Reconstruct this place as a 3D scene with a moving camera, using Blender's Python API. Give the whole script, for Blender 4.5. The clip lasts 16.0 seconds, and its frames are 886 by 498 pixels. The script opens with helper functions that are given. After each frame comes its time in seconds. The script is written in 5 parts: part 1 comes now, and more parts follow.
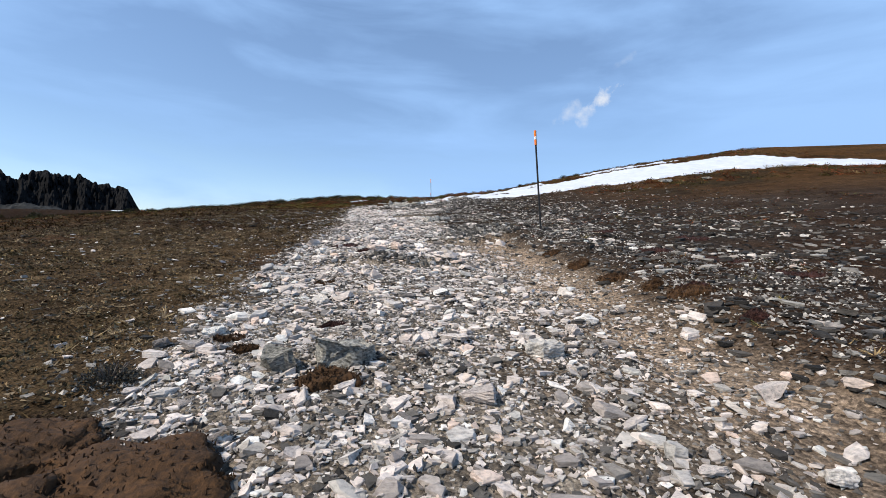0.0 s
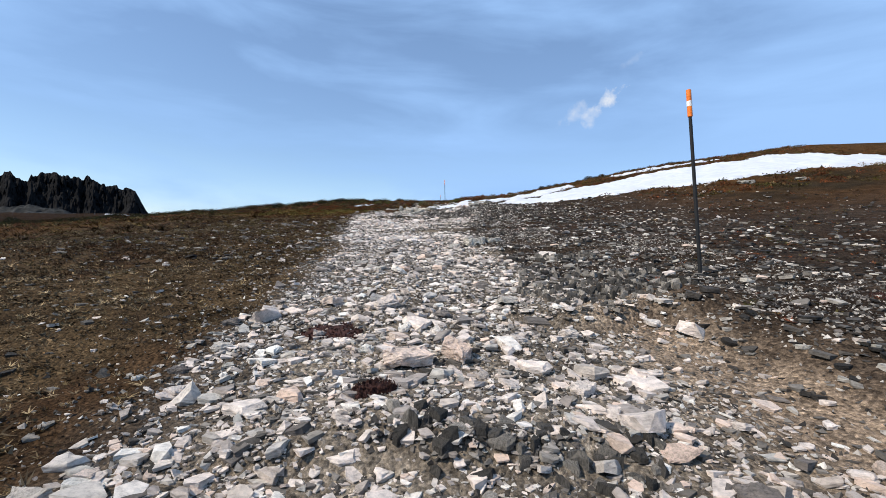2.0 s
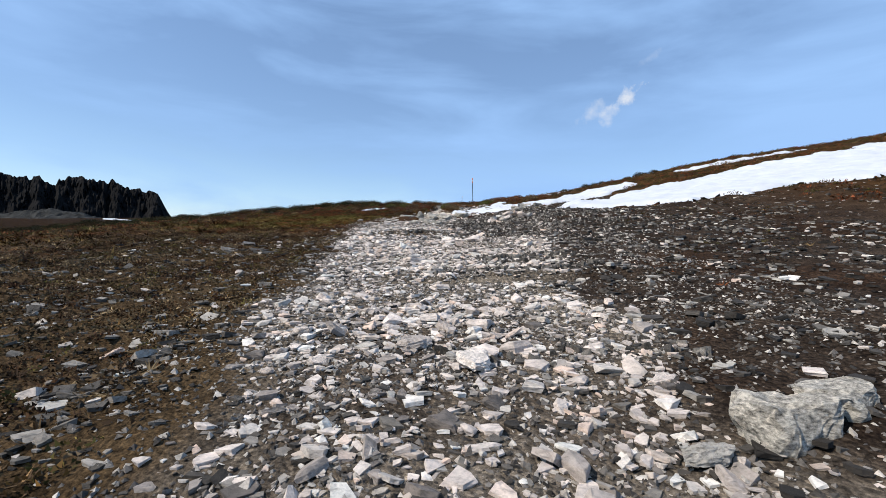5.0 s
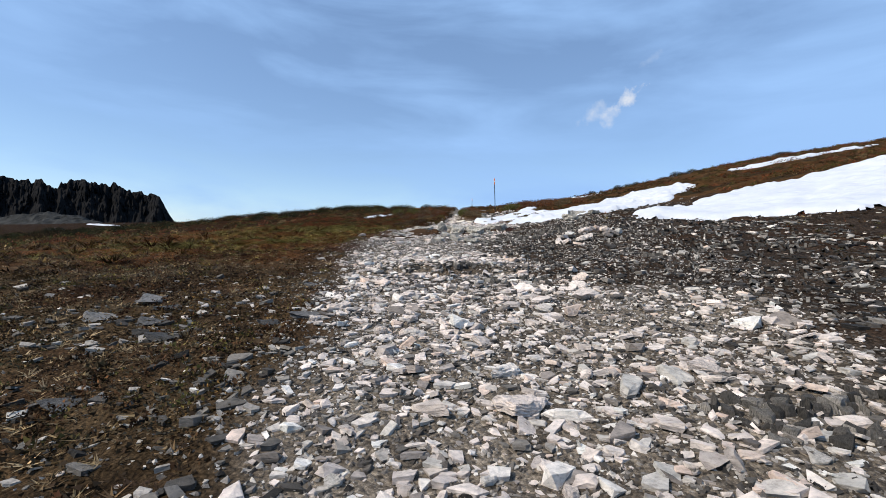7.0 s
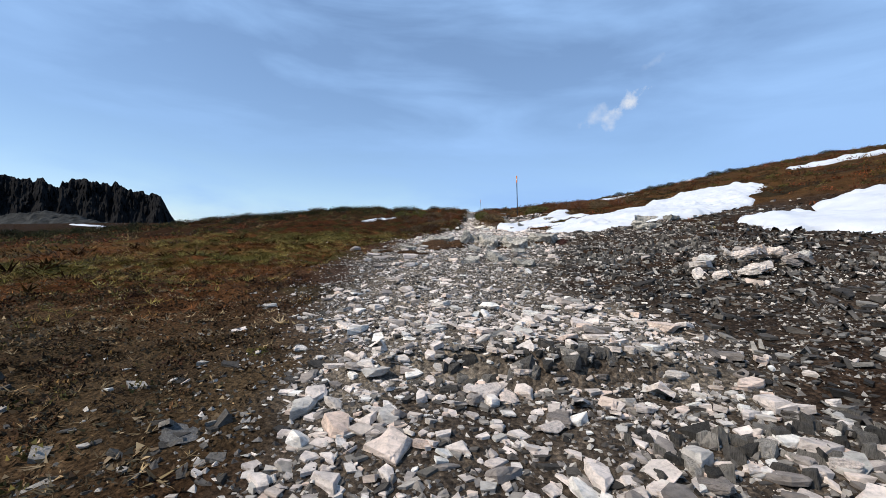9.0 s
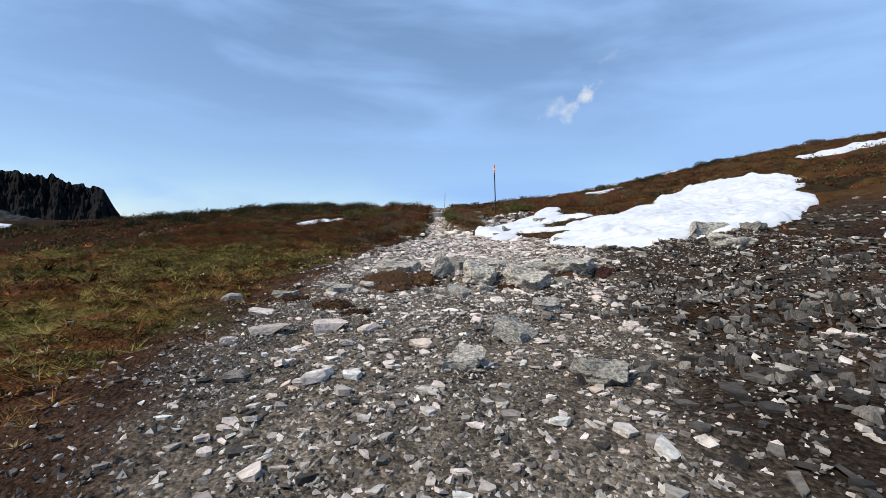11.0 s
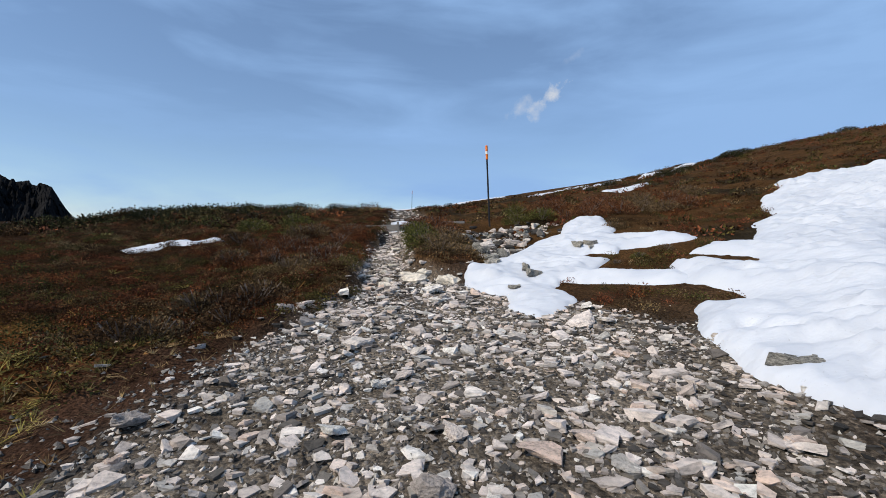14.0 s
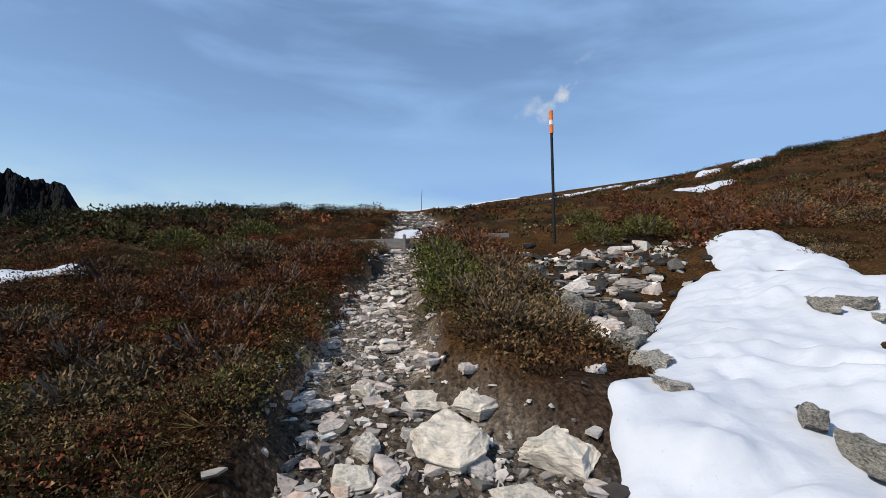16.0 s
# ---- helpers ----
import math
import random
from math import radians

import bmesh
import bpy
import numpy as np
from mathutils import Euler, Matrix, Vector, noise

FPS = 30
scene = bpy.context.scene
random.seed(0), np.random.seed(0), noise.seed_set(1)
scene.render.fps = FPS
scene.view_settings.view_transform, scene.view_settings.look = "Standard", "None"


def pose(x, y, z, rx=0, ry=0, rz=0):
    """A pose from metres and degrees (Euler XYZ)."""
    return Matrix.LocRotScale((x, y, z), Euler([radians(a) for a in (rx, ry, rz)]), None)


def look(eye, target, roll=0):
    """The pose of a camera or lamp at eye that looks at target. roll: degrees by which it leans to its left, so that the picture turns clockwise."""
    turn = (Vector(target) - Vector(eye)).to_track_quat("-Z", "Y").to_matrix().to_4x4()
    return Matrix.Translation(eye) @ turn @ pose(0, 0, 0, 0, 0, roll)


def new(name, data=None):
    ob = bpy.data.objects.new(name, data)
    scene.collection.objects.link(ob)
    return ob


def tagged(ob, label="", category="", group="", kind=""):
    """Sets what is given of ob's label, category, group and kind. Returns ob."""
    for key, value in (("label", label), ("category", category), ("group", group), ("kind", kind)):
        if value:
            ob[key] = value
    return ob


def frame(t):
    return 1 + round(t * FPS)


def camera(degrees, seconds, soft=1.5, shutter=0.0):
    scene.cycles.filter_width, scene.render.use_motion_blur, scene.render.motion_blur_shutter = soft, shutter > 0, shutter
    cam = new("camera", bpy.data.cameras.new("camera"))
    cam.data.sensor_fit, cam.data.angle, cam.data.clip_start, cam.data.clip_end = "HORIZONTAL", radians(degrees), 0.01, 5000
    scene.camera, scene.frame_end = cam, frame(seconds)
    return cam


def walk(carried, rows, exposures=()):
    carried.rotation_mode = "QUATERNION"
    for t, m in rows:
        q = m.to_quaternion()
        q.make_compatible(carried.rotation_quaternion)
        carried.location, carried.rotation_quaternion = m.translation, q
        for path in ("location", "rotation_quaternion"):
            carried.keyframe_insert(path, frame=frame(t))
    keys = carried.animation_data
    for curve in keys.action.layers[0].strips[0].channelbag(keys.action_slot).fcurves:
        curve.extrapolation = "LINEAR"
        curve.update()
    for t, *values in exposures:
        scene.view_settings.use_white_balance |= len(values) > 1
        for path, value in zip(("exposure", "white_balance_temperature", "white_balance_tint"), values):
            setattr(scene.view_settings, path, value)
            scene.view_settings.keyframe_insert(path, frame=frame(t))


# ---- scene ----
cam = camera(89.2, 16.0, soft=0.5)
PATH = [
    (0, (0.754, 1.63, 2.556), (0.721, 3.63, 2.511), 2.4),
    (0.5, (0.476, 2.985, 2.671), (0.432, 4.984, 2.63), 2.5),
    (1, (0.216, 4.193, 2.846), (0.166, 6.192, 2.806), 2.4),
    (1.5, (-0.041, 5.297, 3.087), (-0.096, 7.296, 3.045), 2.2),
    (2, (-0.21, 6.344, 3.143), (-0.267, 8.343, 3.103), 2.4),
    (2.5, (-0.193, 7.465, 3.213), (-0.258, 9.464, 3.176), 2.4),
    (3, (-0.301, 8.534, 3.428), (-0.382, 10.532, 3.387), 2.1),
    (3.5, (-0.447, 9.746, 3.563), (-0.545, 11.743, 3.518), 2.0),
    (4, (-0.67, 10.896, 3.641), (-0.781, 12.892, 3.598), 2.2),
    (6.3, (-2.111, 16.542, 4.274), (-2.254, 18.537, 4.236), 1.9),
    (6.5, (-2.261, 17.016, 4.35), (-2.397, 19.011, 4.315), 1.9),
    (7, (-2.454, 18.09, 4.403), (-2.591, 20.085, 4.37), 2.0),
    (7.5, (-2.721, 19.139, 4.497), (-2.86, 21.134, 4.464), 2.2),
    (8, (-2.977, 20.159, 4.589), (-3.119, 22.154, 4.559), 2.2),
    (8.5, (-3.168, 21.099, 4.615), (-3.313, 23.094, 4.585), 2.0),
    (9, (-3.319, 22.135, 4.719), (-3.46, 24.129, 4.693), 2.4),
    (9.2, (-3.353, 22.54, 4.747), (-3.483, 24.536, 4.713), 2.5),
    (11.3, (-3.644, 27.293, 5.321), (-3.603, 29.292, 5.259), 1.7),
    (11.5, (-3.688, 27.761, 5.336), (-3.639, 29.759, 5.269), 1.7),
    (12, (-3.785, 28.956, 5.409), (-3.683, 30.953, 5.351), 1.5),
    (12.5, (-3.66, 30.204, 5.568), (-3.517, 32.198, 5.512), 1.3),
    (13, (-3.407, 31.31, 5.652), (-3.243, 33.303, 5.592), 1.2),
    (13.5, (-3.28, 32.528, 5.845), (-3.112, 34.52, 5.783), 1.2),
    (14, (-3.28, 33.756, 6.013), (-3.12, 35.749, 5.95), 1.3),
    (14.5, (-3.336, 34.859, 6.085), (-3.187, 36.852, 6.022), 1.5),
    (15, (-3.389, 35.943, 6.21), (-3.25, 37.937, 6.144), 1.5),
    (15.5, (-3.376, 37.079, 6.251), (-3.241, 39.073, 6.191), 1.6),
    (16, (-3.349, 38.051, 6.312), (-3.224, 40.046, 6.252), 1.8),
]
walk(cam, [(t, look(eye, target, roll)) for t, eye, target, roll in PATH],
     [(0, 0.24), (9, 0.16), (12.5, 0.12), (14, -0.1), (16, -0.08)])

# ---------------------------------------------------------------- light
SUN_EL, SUN_AZ = 46.0, -116.0        # degrees above the horizon; degrees from ahead (+y), minus is to the left
world = bpy.data.worlds.new("sky")
scene.world = world
world.use_nodes = True


def mix_node(nt, fac, a, b, kind="MIX"):
    m = nt.nodes.new("ShaderNodeMix")
    m.data_type, m.blend_type = "RGBA", kind
    for key, v in (("Factor", fac), ("A", a), ("B", b)):
        sock = [s for s in m.inputs if s.name == key and s.type == ("VALUE" if key == "Factor" else "RGBA")][0]
        if isinstance(v, (int, float)):
            sock.default_value = v
        elif isinstance(v, tuple):
            sock.default_value = (*v, 1)
        else:
            nt.links.new(v, sock)
    return [o for o in m.outputs if o.type == "RGBA"][0]


def build_sky():
    nt = world.node_tree
    nt.nodes.clear()
    add = nt.nodes.new
    link = nt.links.new
    out, bg = add("ShaderNodeOutputWorld"), add("ShaderNodeBackground")
    sky = add("ShaderNodeTexSky")
    sky.sky_type, sky.sun_disc = "NISHITA", False
    sky.sun_elevation, sky.sun_rotation = radians(SUN_EL), radians(SUN_AZ)
    sky.air_density, sky.dust_density, sky.ozone_density, sky.altitude = 1.0, 0.1, 3.0, 1200
    tc = add("ShaderNodeTexCoord")
    # thin streaks of high cloud
    mp = add("ShaderNodeMapping")
    mp.inputs["Scale"].default_value = (1.6, 2.2, 7.5)
    mp.inputs["Rotation"].default_value = (radians(6), radians(-10), 0)
    n1 = add("ShaderNodeTexNoise")
    n1.inputs["Scale"].default_value, n1.inputs["Detail"].default_value = 1.5, 7
    n1.inputs["Roughness"].default_value, n1.inputs["Distortion"].default_value = 0.52, 0.35
    r1 = add("ShaderNodeValToRGB")
    r1.color_ramp.elements[0].position, r1.color_ramp.elements[1].position = 0.36, 0.70
    r1.color_ramp.elements[0].color = (0.26, 0.26, 0.26, 1)
    r1.color_ramp.elements[1].color = (1, 1, 1, 1)
    link(tc.outputs["Generated"], mp.inputs[0])
    link(mp.outputs[0], n1.inputs["Vector"])
    sep, veil = add("ShaderNodeSeparateXYZ"), add("ShaderNodeMath")
    veil.operation = "MULTIPLY_ADD"
    veil.inputs[1].default_value = 0.2
    link(tc.outputs["Generated"], sep.inputs[0])
    link(sep.outputs[0], veil.inputs[0])
    link(n1.outputs["Fac"], veil.inputs[2])
    link(veil.outputs[0], r1.inputs[0])
    # small ragged cumulus shreds
    last = mix_node(nt, r1.outputs[0], sky.outputs[0], CLOUD_THIN)
    for place, size, strength in PUFFS:
        v = Vector(place).normalized()
        sub = add("ShaderNodeVectorMath")
        sub.operation = "SUBTRACT"
        sub.inputs[1].default_value = v
        link(tc.outputs["Generated"], sub.inputs[0])
        m2 = add("ShaderNodeMapping")
        m2.vector_type = "TEXTURE"
        m2.inputs["Rotation"].default_value = (0, radians(-35), 0)
        m2.inputs["Scale"].default_value = (size[0], 1.0, size[1])
        link(sub.outputs[0], m2.inputs[0])
        ln = add("ShaderNodeVectorMath")
        ln.operation = "LENGTH"
        link(m2.outputs[0], ln.inputs[0])
        n2 = add("ShaderNodeTexNoise")
        n2.inputs["Scale"].default_value, n2.inputs["Detail"].default_value, n2.inputs["Roughness"].default_value = 26, 8, 0.62
        link(tc.outputs["Generated"], n2.inputs["Vector"])
        a = add("ShaderNodeMath")
        a.operation = "MULTIPLY_ADD"
        a.inputs[1].default_value, a.inputs[2].default_value = 2.6, -0.75
        link(n2.outputs["Fac"], a.inputs[0])
        b = add("ShaderNodeMath")
        b.operation, b.use_clamp = "SUBTRACT", True
        link(a.outputs[0], b.inputs[0])
        link(ln.outputs["Value"], b.inputs[1])
        c = add("ShaderNodeMath")
        c.operation, c.use_clamp = "MULTIPLY", True
        c.inputs[1].default_value = strength
        link(b.outputs[0], c.inputs[0])
        last = mix_node(nt, c.outputs[0], last, CLOUD_WHITE)
    link(last, bg.inputs[0])
    bg.inputs[1].default_value = SKY_STRENGTH
    link(bg.outputs[0], out.inputs[0])


SKY_STRENGTH = 0.13
CLOUD_THIN = (2.4, 3.95, 6.6)
CLOUD_WHITE = (4.9, 5.3, 6.0)
PUFFS = [((813, 2516, 810), (0.045, 0.026), 1.7), ((733, 2520, 723), (0.04, 0.026), 0.9), ((618, 2525, 728), (0.05, 0.035), 0.7),
         ((918, 2514, 1028), (0.04, 0.018), 0.3), ((1518, 2300, 1388), (0.045, 0.03), 0.7)]
build_sky()
sun = new("sun", bpy.data.lights.new("sun", "SUN"))
sun.data.energy, sun.data.angle, sun.data.color = 5.0, radians(0.8), (1.0, 0.925, 0.825)
az, el = radians(SUN_AZ), radians(SUN_EL)
sun.matrix_world = look((math.sin(az) * math.cos(el) * 50, math.cos(az) * math.cos(el) * 50, math.sin(el) * 50), (0, 0, 0))

# ---------------------------------------------------------------- materials


def material(name, rough=0.85, gloss=0.3):
    m = bpy.data.materials.new(name)
    m.use_nodes = True
    nt = m.node_tree
    b = nt.nodes["Principled BSDF"]
    b.inputs["Roughness"].default_value = rough
    b.inputs["Specular IOR Level"].default_value = gloss
    return m, nt, b


def noise_node(nt, scale, detail=6, rough=0.6, vec=None, stretch=None):
    n = nt.nodes.new("ShaderNodeTexNoise")
    n.inputs["Scale"].default_value, n.inputs["Detail"].default_value, n.inputs["Roughness"].default_value = scale, detail, rough
    if stretch:
        mp = nt.nodes.new("ShaderNodeMapping")
        mp.inputs["Scale"].default_value = stretch
        nt.links.new(vec, mp.inputs[0])
        nt.links.new(mp.outputs[0], n.inputs["Vector"])
    elif vec:
        nt.links.new(vec, n.inputs["Vector"])
    return n


def ramp_node(nt, fac, stops):
    r = nt.nodes.new("ShaderNodeValToRGB")
    e = r.color_ramp.elements
    while len(e) < len(stops):
        e.new(0.5)
    for el_, (p, c) in zip(e, stops):
        el_.position, el_.color = p, (*c, 1)
    nt.links.new(fac, r.inputs[0])
    return r


def bump_node(nt, b, height, strength, dist):
    n = nt.nodes.new("ShaderNodeBump")
    n.inputs["Strength"].default_value, n.inputs["Distance"].default_value = strength, dist
    nt.links.new(height, n.inputs["Height"])
    nt.links.new(n.outputs[0], b.inputs["Normal"])


def object_coords(nt):
    return nt.nodes.new("ShaderNodeTexCoord").outputs["Object"]


def ground_material():
    m, nt, b = material("ground_soil", 0.95, 0.02)
    co = object_coords(nt)
    at = nt.nodes.new("ShaderNodeAttribute")
    at.attribute_name = "tint"
    big = noise_node(nt, 2.3, 8, 0.65, co)
    fine = noise_node(nt, 38, 6, 0.75, co)
    vor = nt.nodes.new("ShaderNodeTexVoronoi")
    vor.inputs["Scale"].default_value = 34
    nt.links.new(co, vor.inputs["Vector"])
    r1 = ramp_node(nt, big.outputs["Fac"], [(0.3, (0.45, 0.43, 0.41)), (0.7, (1.3, 1.27, 1.2))])
    r2 = ramp_node(nt, fine.outputs["Fac"], [(0.34, (0.22, 0.21, 0.2)), (0.55, (0.9, 0.88, 0.85)), (0.74, (2.1, 2.05, 1.95))])
    peb = ramp_node(nt, vor.outputs["Color"], [(0.1, (0.6, 0.6, 0.6)), (0.9, (1.5, 1.48, 1.42))])
    c = mix_node(nt, 1.0, at.outputs["Color"], r1.outputs[0], "MULTIPLY")
    c = mix_node(nt, 1.0, c, r2.outputs[0], "MULTIPLY")
    st = nt.nodes.new("ShaderNodeAttribute")
    st.attribute_name = "stony"
    peb2 = mix_node(nt, st.outputs["Fac"], (1, 1, 1), peb.outputs[0])
    c = mix_node(nt, 1.0, c, peb2, "MULTIPLY")
    nt.links.new(c, b.inputs["Base Color"])
    add = nt.nodes.new("ShaderNodeMath")
    add.operation = "SUBTRACT"
    nt.links.new(fine.outputs["Fac"], add.inputs[0])
    nt.links.new(vor.outputs["Distance"], add.inputs[1])
    bump_node(nt, b, add.outputs[0], 0.9, 0.03)
    return m


def stone_material(name, tones, tint_attr=False, low=0.6, high=1.14, scale=0, stretch=(1.0, 1.3, 2.4)):
    """Slate: tone by island and object, foliation streaks, lichen blotches."""
    m, nt, b = material(name, 0.8, 0.15)
    co = object_coords(nt)
    if tint_attr:
        rnd = nt.nodes.new("ShaderNodeNewGeometry").outputs["Random Per Island"]
    else:
        rnd = nt.nodes.new("ShaderNodeObjectInfo").outputs["Random"]
    tone = ramp_node(nt, rnd, tones)
    streak = noise_node(nt, scale or (20.0 if tint_attr else 4.0), 10, 0.72, co, stretch)
    r1 = ramp_node(nt, streak.outputs["Fac"], [(0.34, (low, low * 0.98, low * 0.96)), (0.5, (0.96, 0.95, 0.93)), (0.66, (high, high * 0.98, high * 0.95))])
    blot = noise_node(nt, 9.0 if tint_attr else 2.2, 6, 0.65, co)
    r2 = ramp_node(nt, blot.outputs["Fac"], [(0.36, (0.76, 0.77, 0.76)), (0.62, (1.1, 1.09, 1.07))])
    c = mix_node(nt, 1.0, tone.outputs[0], r1.outputs[0], "MULTIPLY")
    c = mix_node(nt, 1.0, c, r2.outputs[0], "MULTIPLY")
    nt.links.new(c, b.inputs["Base Color"])
    bump_node(nt, b, streak.outputs["Fac"], 0.9, 0.03)
    return m


def leaf_material(name):
    m, nt, b = material(name, 0.8, 0.08)
    at = nt.nodes.new("ShaderNodeAttribute")
    at.attribute_name = "tint"
    rnd = nt.nodes.new("ShaderNodeNewGeometry").outputs["Random Per Island"]
    r = ramp_node(nt, rnd, [(0.0, (0.45, 0.42, 0.4)), (0.5, (1.0, 1.0, 1.0)), (0.85, (1.45, 1.4, 1.2)), (1.0, (2.1, 1.9, 1.6))])
    c = mix_node(nt, 1.0, at.outputs["Color"], r.outputs[0], "MULTIPLY")
    nt.links.new(c, b.inputs["Base Color"])
    b.inputs["Subsurface Weight"].default_value = 0.0
    return m


def snow_material():
    m, nt, b = material("old_snow", 0.6)
    co = object_coords(nt)
    big = noise_node(nt, 1.6, 5, 0.55, co)
    r = ramp_node(nt, big.outputs["Fac"], [(0.3, (0.43, 0.45, 0.485)), (0.65, (0.52, 0.535, 0.56))])
    spk = noise_node(nt, 30, 4, 0.7, co)
    r2 = ramp_node(nt, spk.outputs["Fac"], [(0.24, (0.72, 0.70, 0.66)), (0.36, (1, 1, 1))])
    nt.links.new(mix_node(nt, 1.0, r.outputs[0], r2.outputs[0], "MULTIPLY"), b.inputs["Base Color"])
    b.inputs["Subsurface Weight"].default_value = 0.03
    b.inputs["Subsurface Radius"].default_value = (0.05, 0.07, 0.1)
    cup = noise_node(nt, 4.6, 3, 0.45, co, (0.75, 1.5, 1.0))
    sharp = nt.nodes.new("ShaderNodeMath")
    sharp.operation = "MULTIPLY_ADD"
    sharp.inputs[1].default_value = 0.16
    nt.links.new(spk.outputs["Fac"], sharp.inputs[0])
    nt.links.new(cup.outputs["Fac"], sharp.inputs[2])
    bump_node(nt, b, sharp.outputs[0], 0.5, 0.05)
    return m


def plain_noise_material(name, dark, light, scale, rough, stretch=(1, 1, 1), bump=0.4, dist=0.02, gloss=0.3):
    m, nt, b = material(name, rough, gloss)
    co = object_coords(nt)
    n = noise_node(nt, scale, 8, 0.65, co, stretch)
    n2 = noise_node(nt, scale * 0.17, 4, 0.5, co)
    r = ramp_node(nt, n.outputs["Fac"], [(0.3, dark), (0.7, light)])
    r2 = ramp_node(nt, n2.outputs["Fac"], [(0.3, (0.75, 0.75, 0.75)), (0.7, (1.15, 1.15, 1.15))])
    nt.links.new(mix_node(nt, 1.0, r.outputs[0], r2.outputs[0], "MULTIPLY"), b.inputs["Base Color"])
    bump_node(nt, b, n.outputs["Fac"], bump, dist)
    return m


PALE = [(0.0, (0.132, 0.116, 0.106)), (0.1, (0.365, 0.321, 0.293)), (0.3, (0.638, 0.555, 0.507)), (0.55, (0.759, 0.667, 0.612)),
        (0.7, (0.466, 0.443, 0.41)), (0.8, (0.688, 0.526, 0.436)), (0.9, (0.789, 0.721, 0.669)), (1.0, (0.789, 0.764, 0.719))]
DARK = [(0.0, (0.022, 0.02, 0.018)), (0.35, (0.045, 0.04, 0.036)), (0.65, (0.105, 0.094, 0.084)), (0.88, (0.25, 0.23, 0.207)), (1.0, (0.56, 0.52, 0.47))]
GREY = [(0.0, (0.20, 0.19, 0.168)), (0.5, (0.30, 0.283, 0.25)), (1.0, (0.44, 0.408, 0.36))]
M_GROUND = ground_material()
M_PALE_STUFF = stone_material("pale_slate_rubble", PALE, True)
M_DARK_STUFF = stone_material("dark_slate_rubble", DARK, True)
M_PALE = stone_material("pale_slate", PALE, False, 0.5, 1.12, 6.5, (1.0, 1.15, 1.6))
M_FLAKE = stone_material("brown_slate_flake", [(0.0, (0.03, 0.027, 0.024)), (0.35, (0.1, 0.09, 0.08)), (0.7, (0.21, 0.19, 0.168)), (0.9, (0.38, 0.345, 0.31)), (1.0, (0.5, 0.45, 0.4))], True)
M_GRIT = stone_material("slate_grit", [(0.0, (0.03, 0.027, 0.025)), (0.35, (0.11, 0.098, 0.089)), (0.65, (0.25, 0.226, 0.205)), (0.88, (0.48, 0.44, 0.4)), (1.0, (0.72, 0.665, 0.61))], True)
M_GREY = stone_material("grey_green_slate", GREY, False, 0.16, 1.9, 7.0, (1.0, 1.3, 2.8))
M_CREAM = stone_material("cream_quartzite", [(0.0, (0.68, 0.61, 0.52)), (1.0, (0.78, 0.71, 0.61))])
M_DARK = stone_material("upright_slate", [(0.0, (0.045, 0.042, 0.038)), (0.5, (0.11, 0.10, 0.09)), (0.85, (0.24, 0.22, 0.195)), (1.0, (0.45, 0.41, 0.365))], False, 0.3, 1.35, 2.6, (4.0, 4.0, 0.5))
M_WET = stone_material("wet_slate", [(0.0, (0.05, 0.049, 0.049)), (1.0, (0.14, 0.136, 0.134))], False, 0.4, 1.5, 5.0)
M_LEAF = leaf_material("heath_leaf")
M_SNOW = snow_material()
M_TWIG = plain_noise_material("grey_twig", (0.09, 0.065, 0.05), (0.2, 0.16, 0.13), 20, 0.9)
M_POLE = plain_noise_material("black_pole_paint", (0.006, 0.006, 0.007), (0.016, 0.016, 0.016), 30, 0.7, (1, 1, 0.2))
M_ORANGE = plain_noise_material("orange_sleeve", (0.72, 0.16, 0.02), (0.85, 0.22, 0.03), 14, 0.45)
M_BAND = plain_noise_material("white_band", (0.7, 0.68, 0.64), (0.85, 0.84, 0.8), 20, 0.4)
M_TIMBER = plain_noise_material("weathered_timber", (0.16, 0.145, 0.125), (0.33, 0.30, 0.26), 8, 0.85, (1, 9, 9))
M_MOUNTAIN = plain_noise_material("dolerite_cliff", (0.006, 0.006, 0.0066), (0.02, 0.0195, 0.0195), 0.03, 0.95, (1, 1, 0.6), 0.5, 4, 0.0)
M_KNOLL = plain_noise_material("grey_scree", (0.012, 0.012, 0.011), (0.06, 0.06, 0.057), 0.22, 0.95, (1, 1, 1), 1.0, 1.0, 0.05)
M_MOSS = plain_noise_material("moss_cushion", (0.018, 0.009, 0.0035), (0.09, 0.042, 0.014), 30, 0.95, (1, 1, 1), 1.0, 0.02)
M_REDMOSS = plain_noise_material("red_moss", (0.02, 0.008, 0.006), (0.065, 0.024, 0.018), 26, 0.95, (1, 1, 1), 1.0, 0.02)

# ---------------------------------------------------------------- the lie of the land
# centre line of the path: y, x, ground height
LINE_Y = [-30, 0, 4, 8, 12, 16.6, 20, 23, 28, 32, 35, 38, 41, 44.5, 52, 70, 90, 120, 200, 600, 4000]
LINE_X = [3.2, 0.9, 0.25, -0.25, -0.95, -2.35, -3.1, -3.5, -3.85, -3.6, -3.45, -3.5, -3.65, -3.55, -3.6, -4, -5, -6, -6, -6, -6]
LINE_Z = [-2.2, 1.15, 1.61, 2.09, 2.63, 3.06, 3.35, 3.69, 4.21, 4.58, 4.87, 5.08, 5.37, 5.85, 6.63, 7.62, 8.75, 10.38, 8.5, -30, -80]


def smooth_line(y, values):
    y = np.asarray(y, float)
    w = 0.8
    return sum(np.interp(y + d * w, LINE_Y, values) * k for d, k in ((-1.5, .1), (-.75, .2), (0, .4), (.75, .2), (1.5, .1)))


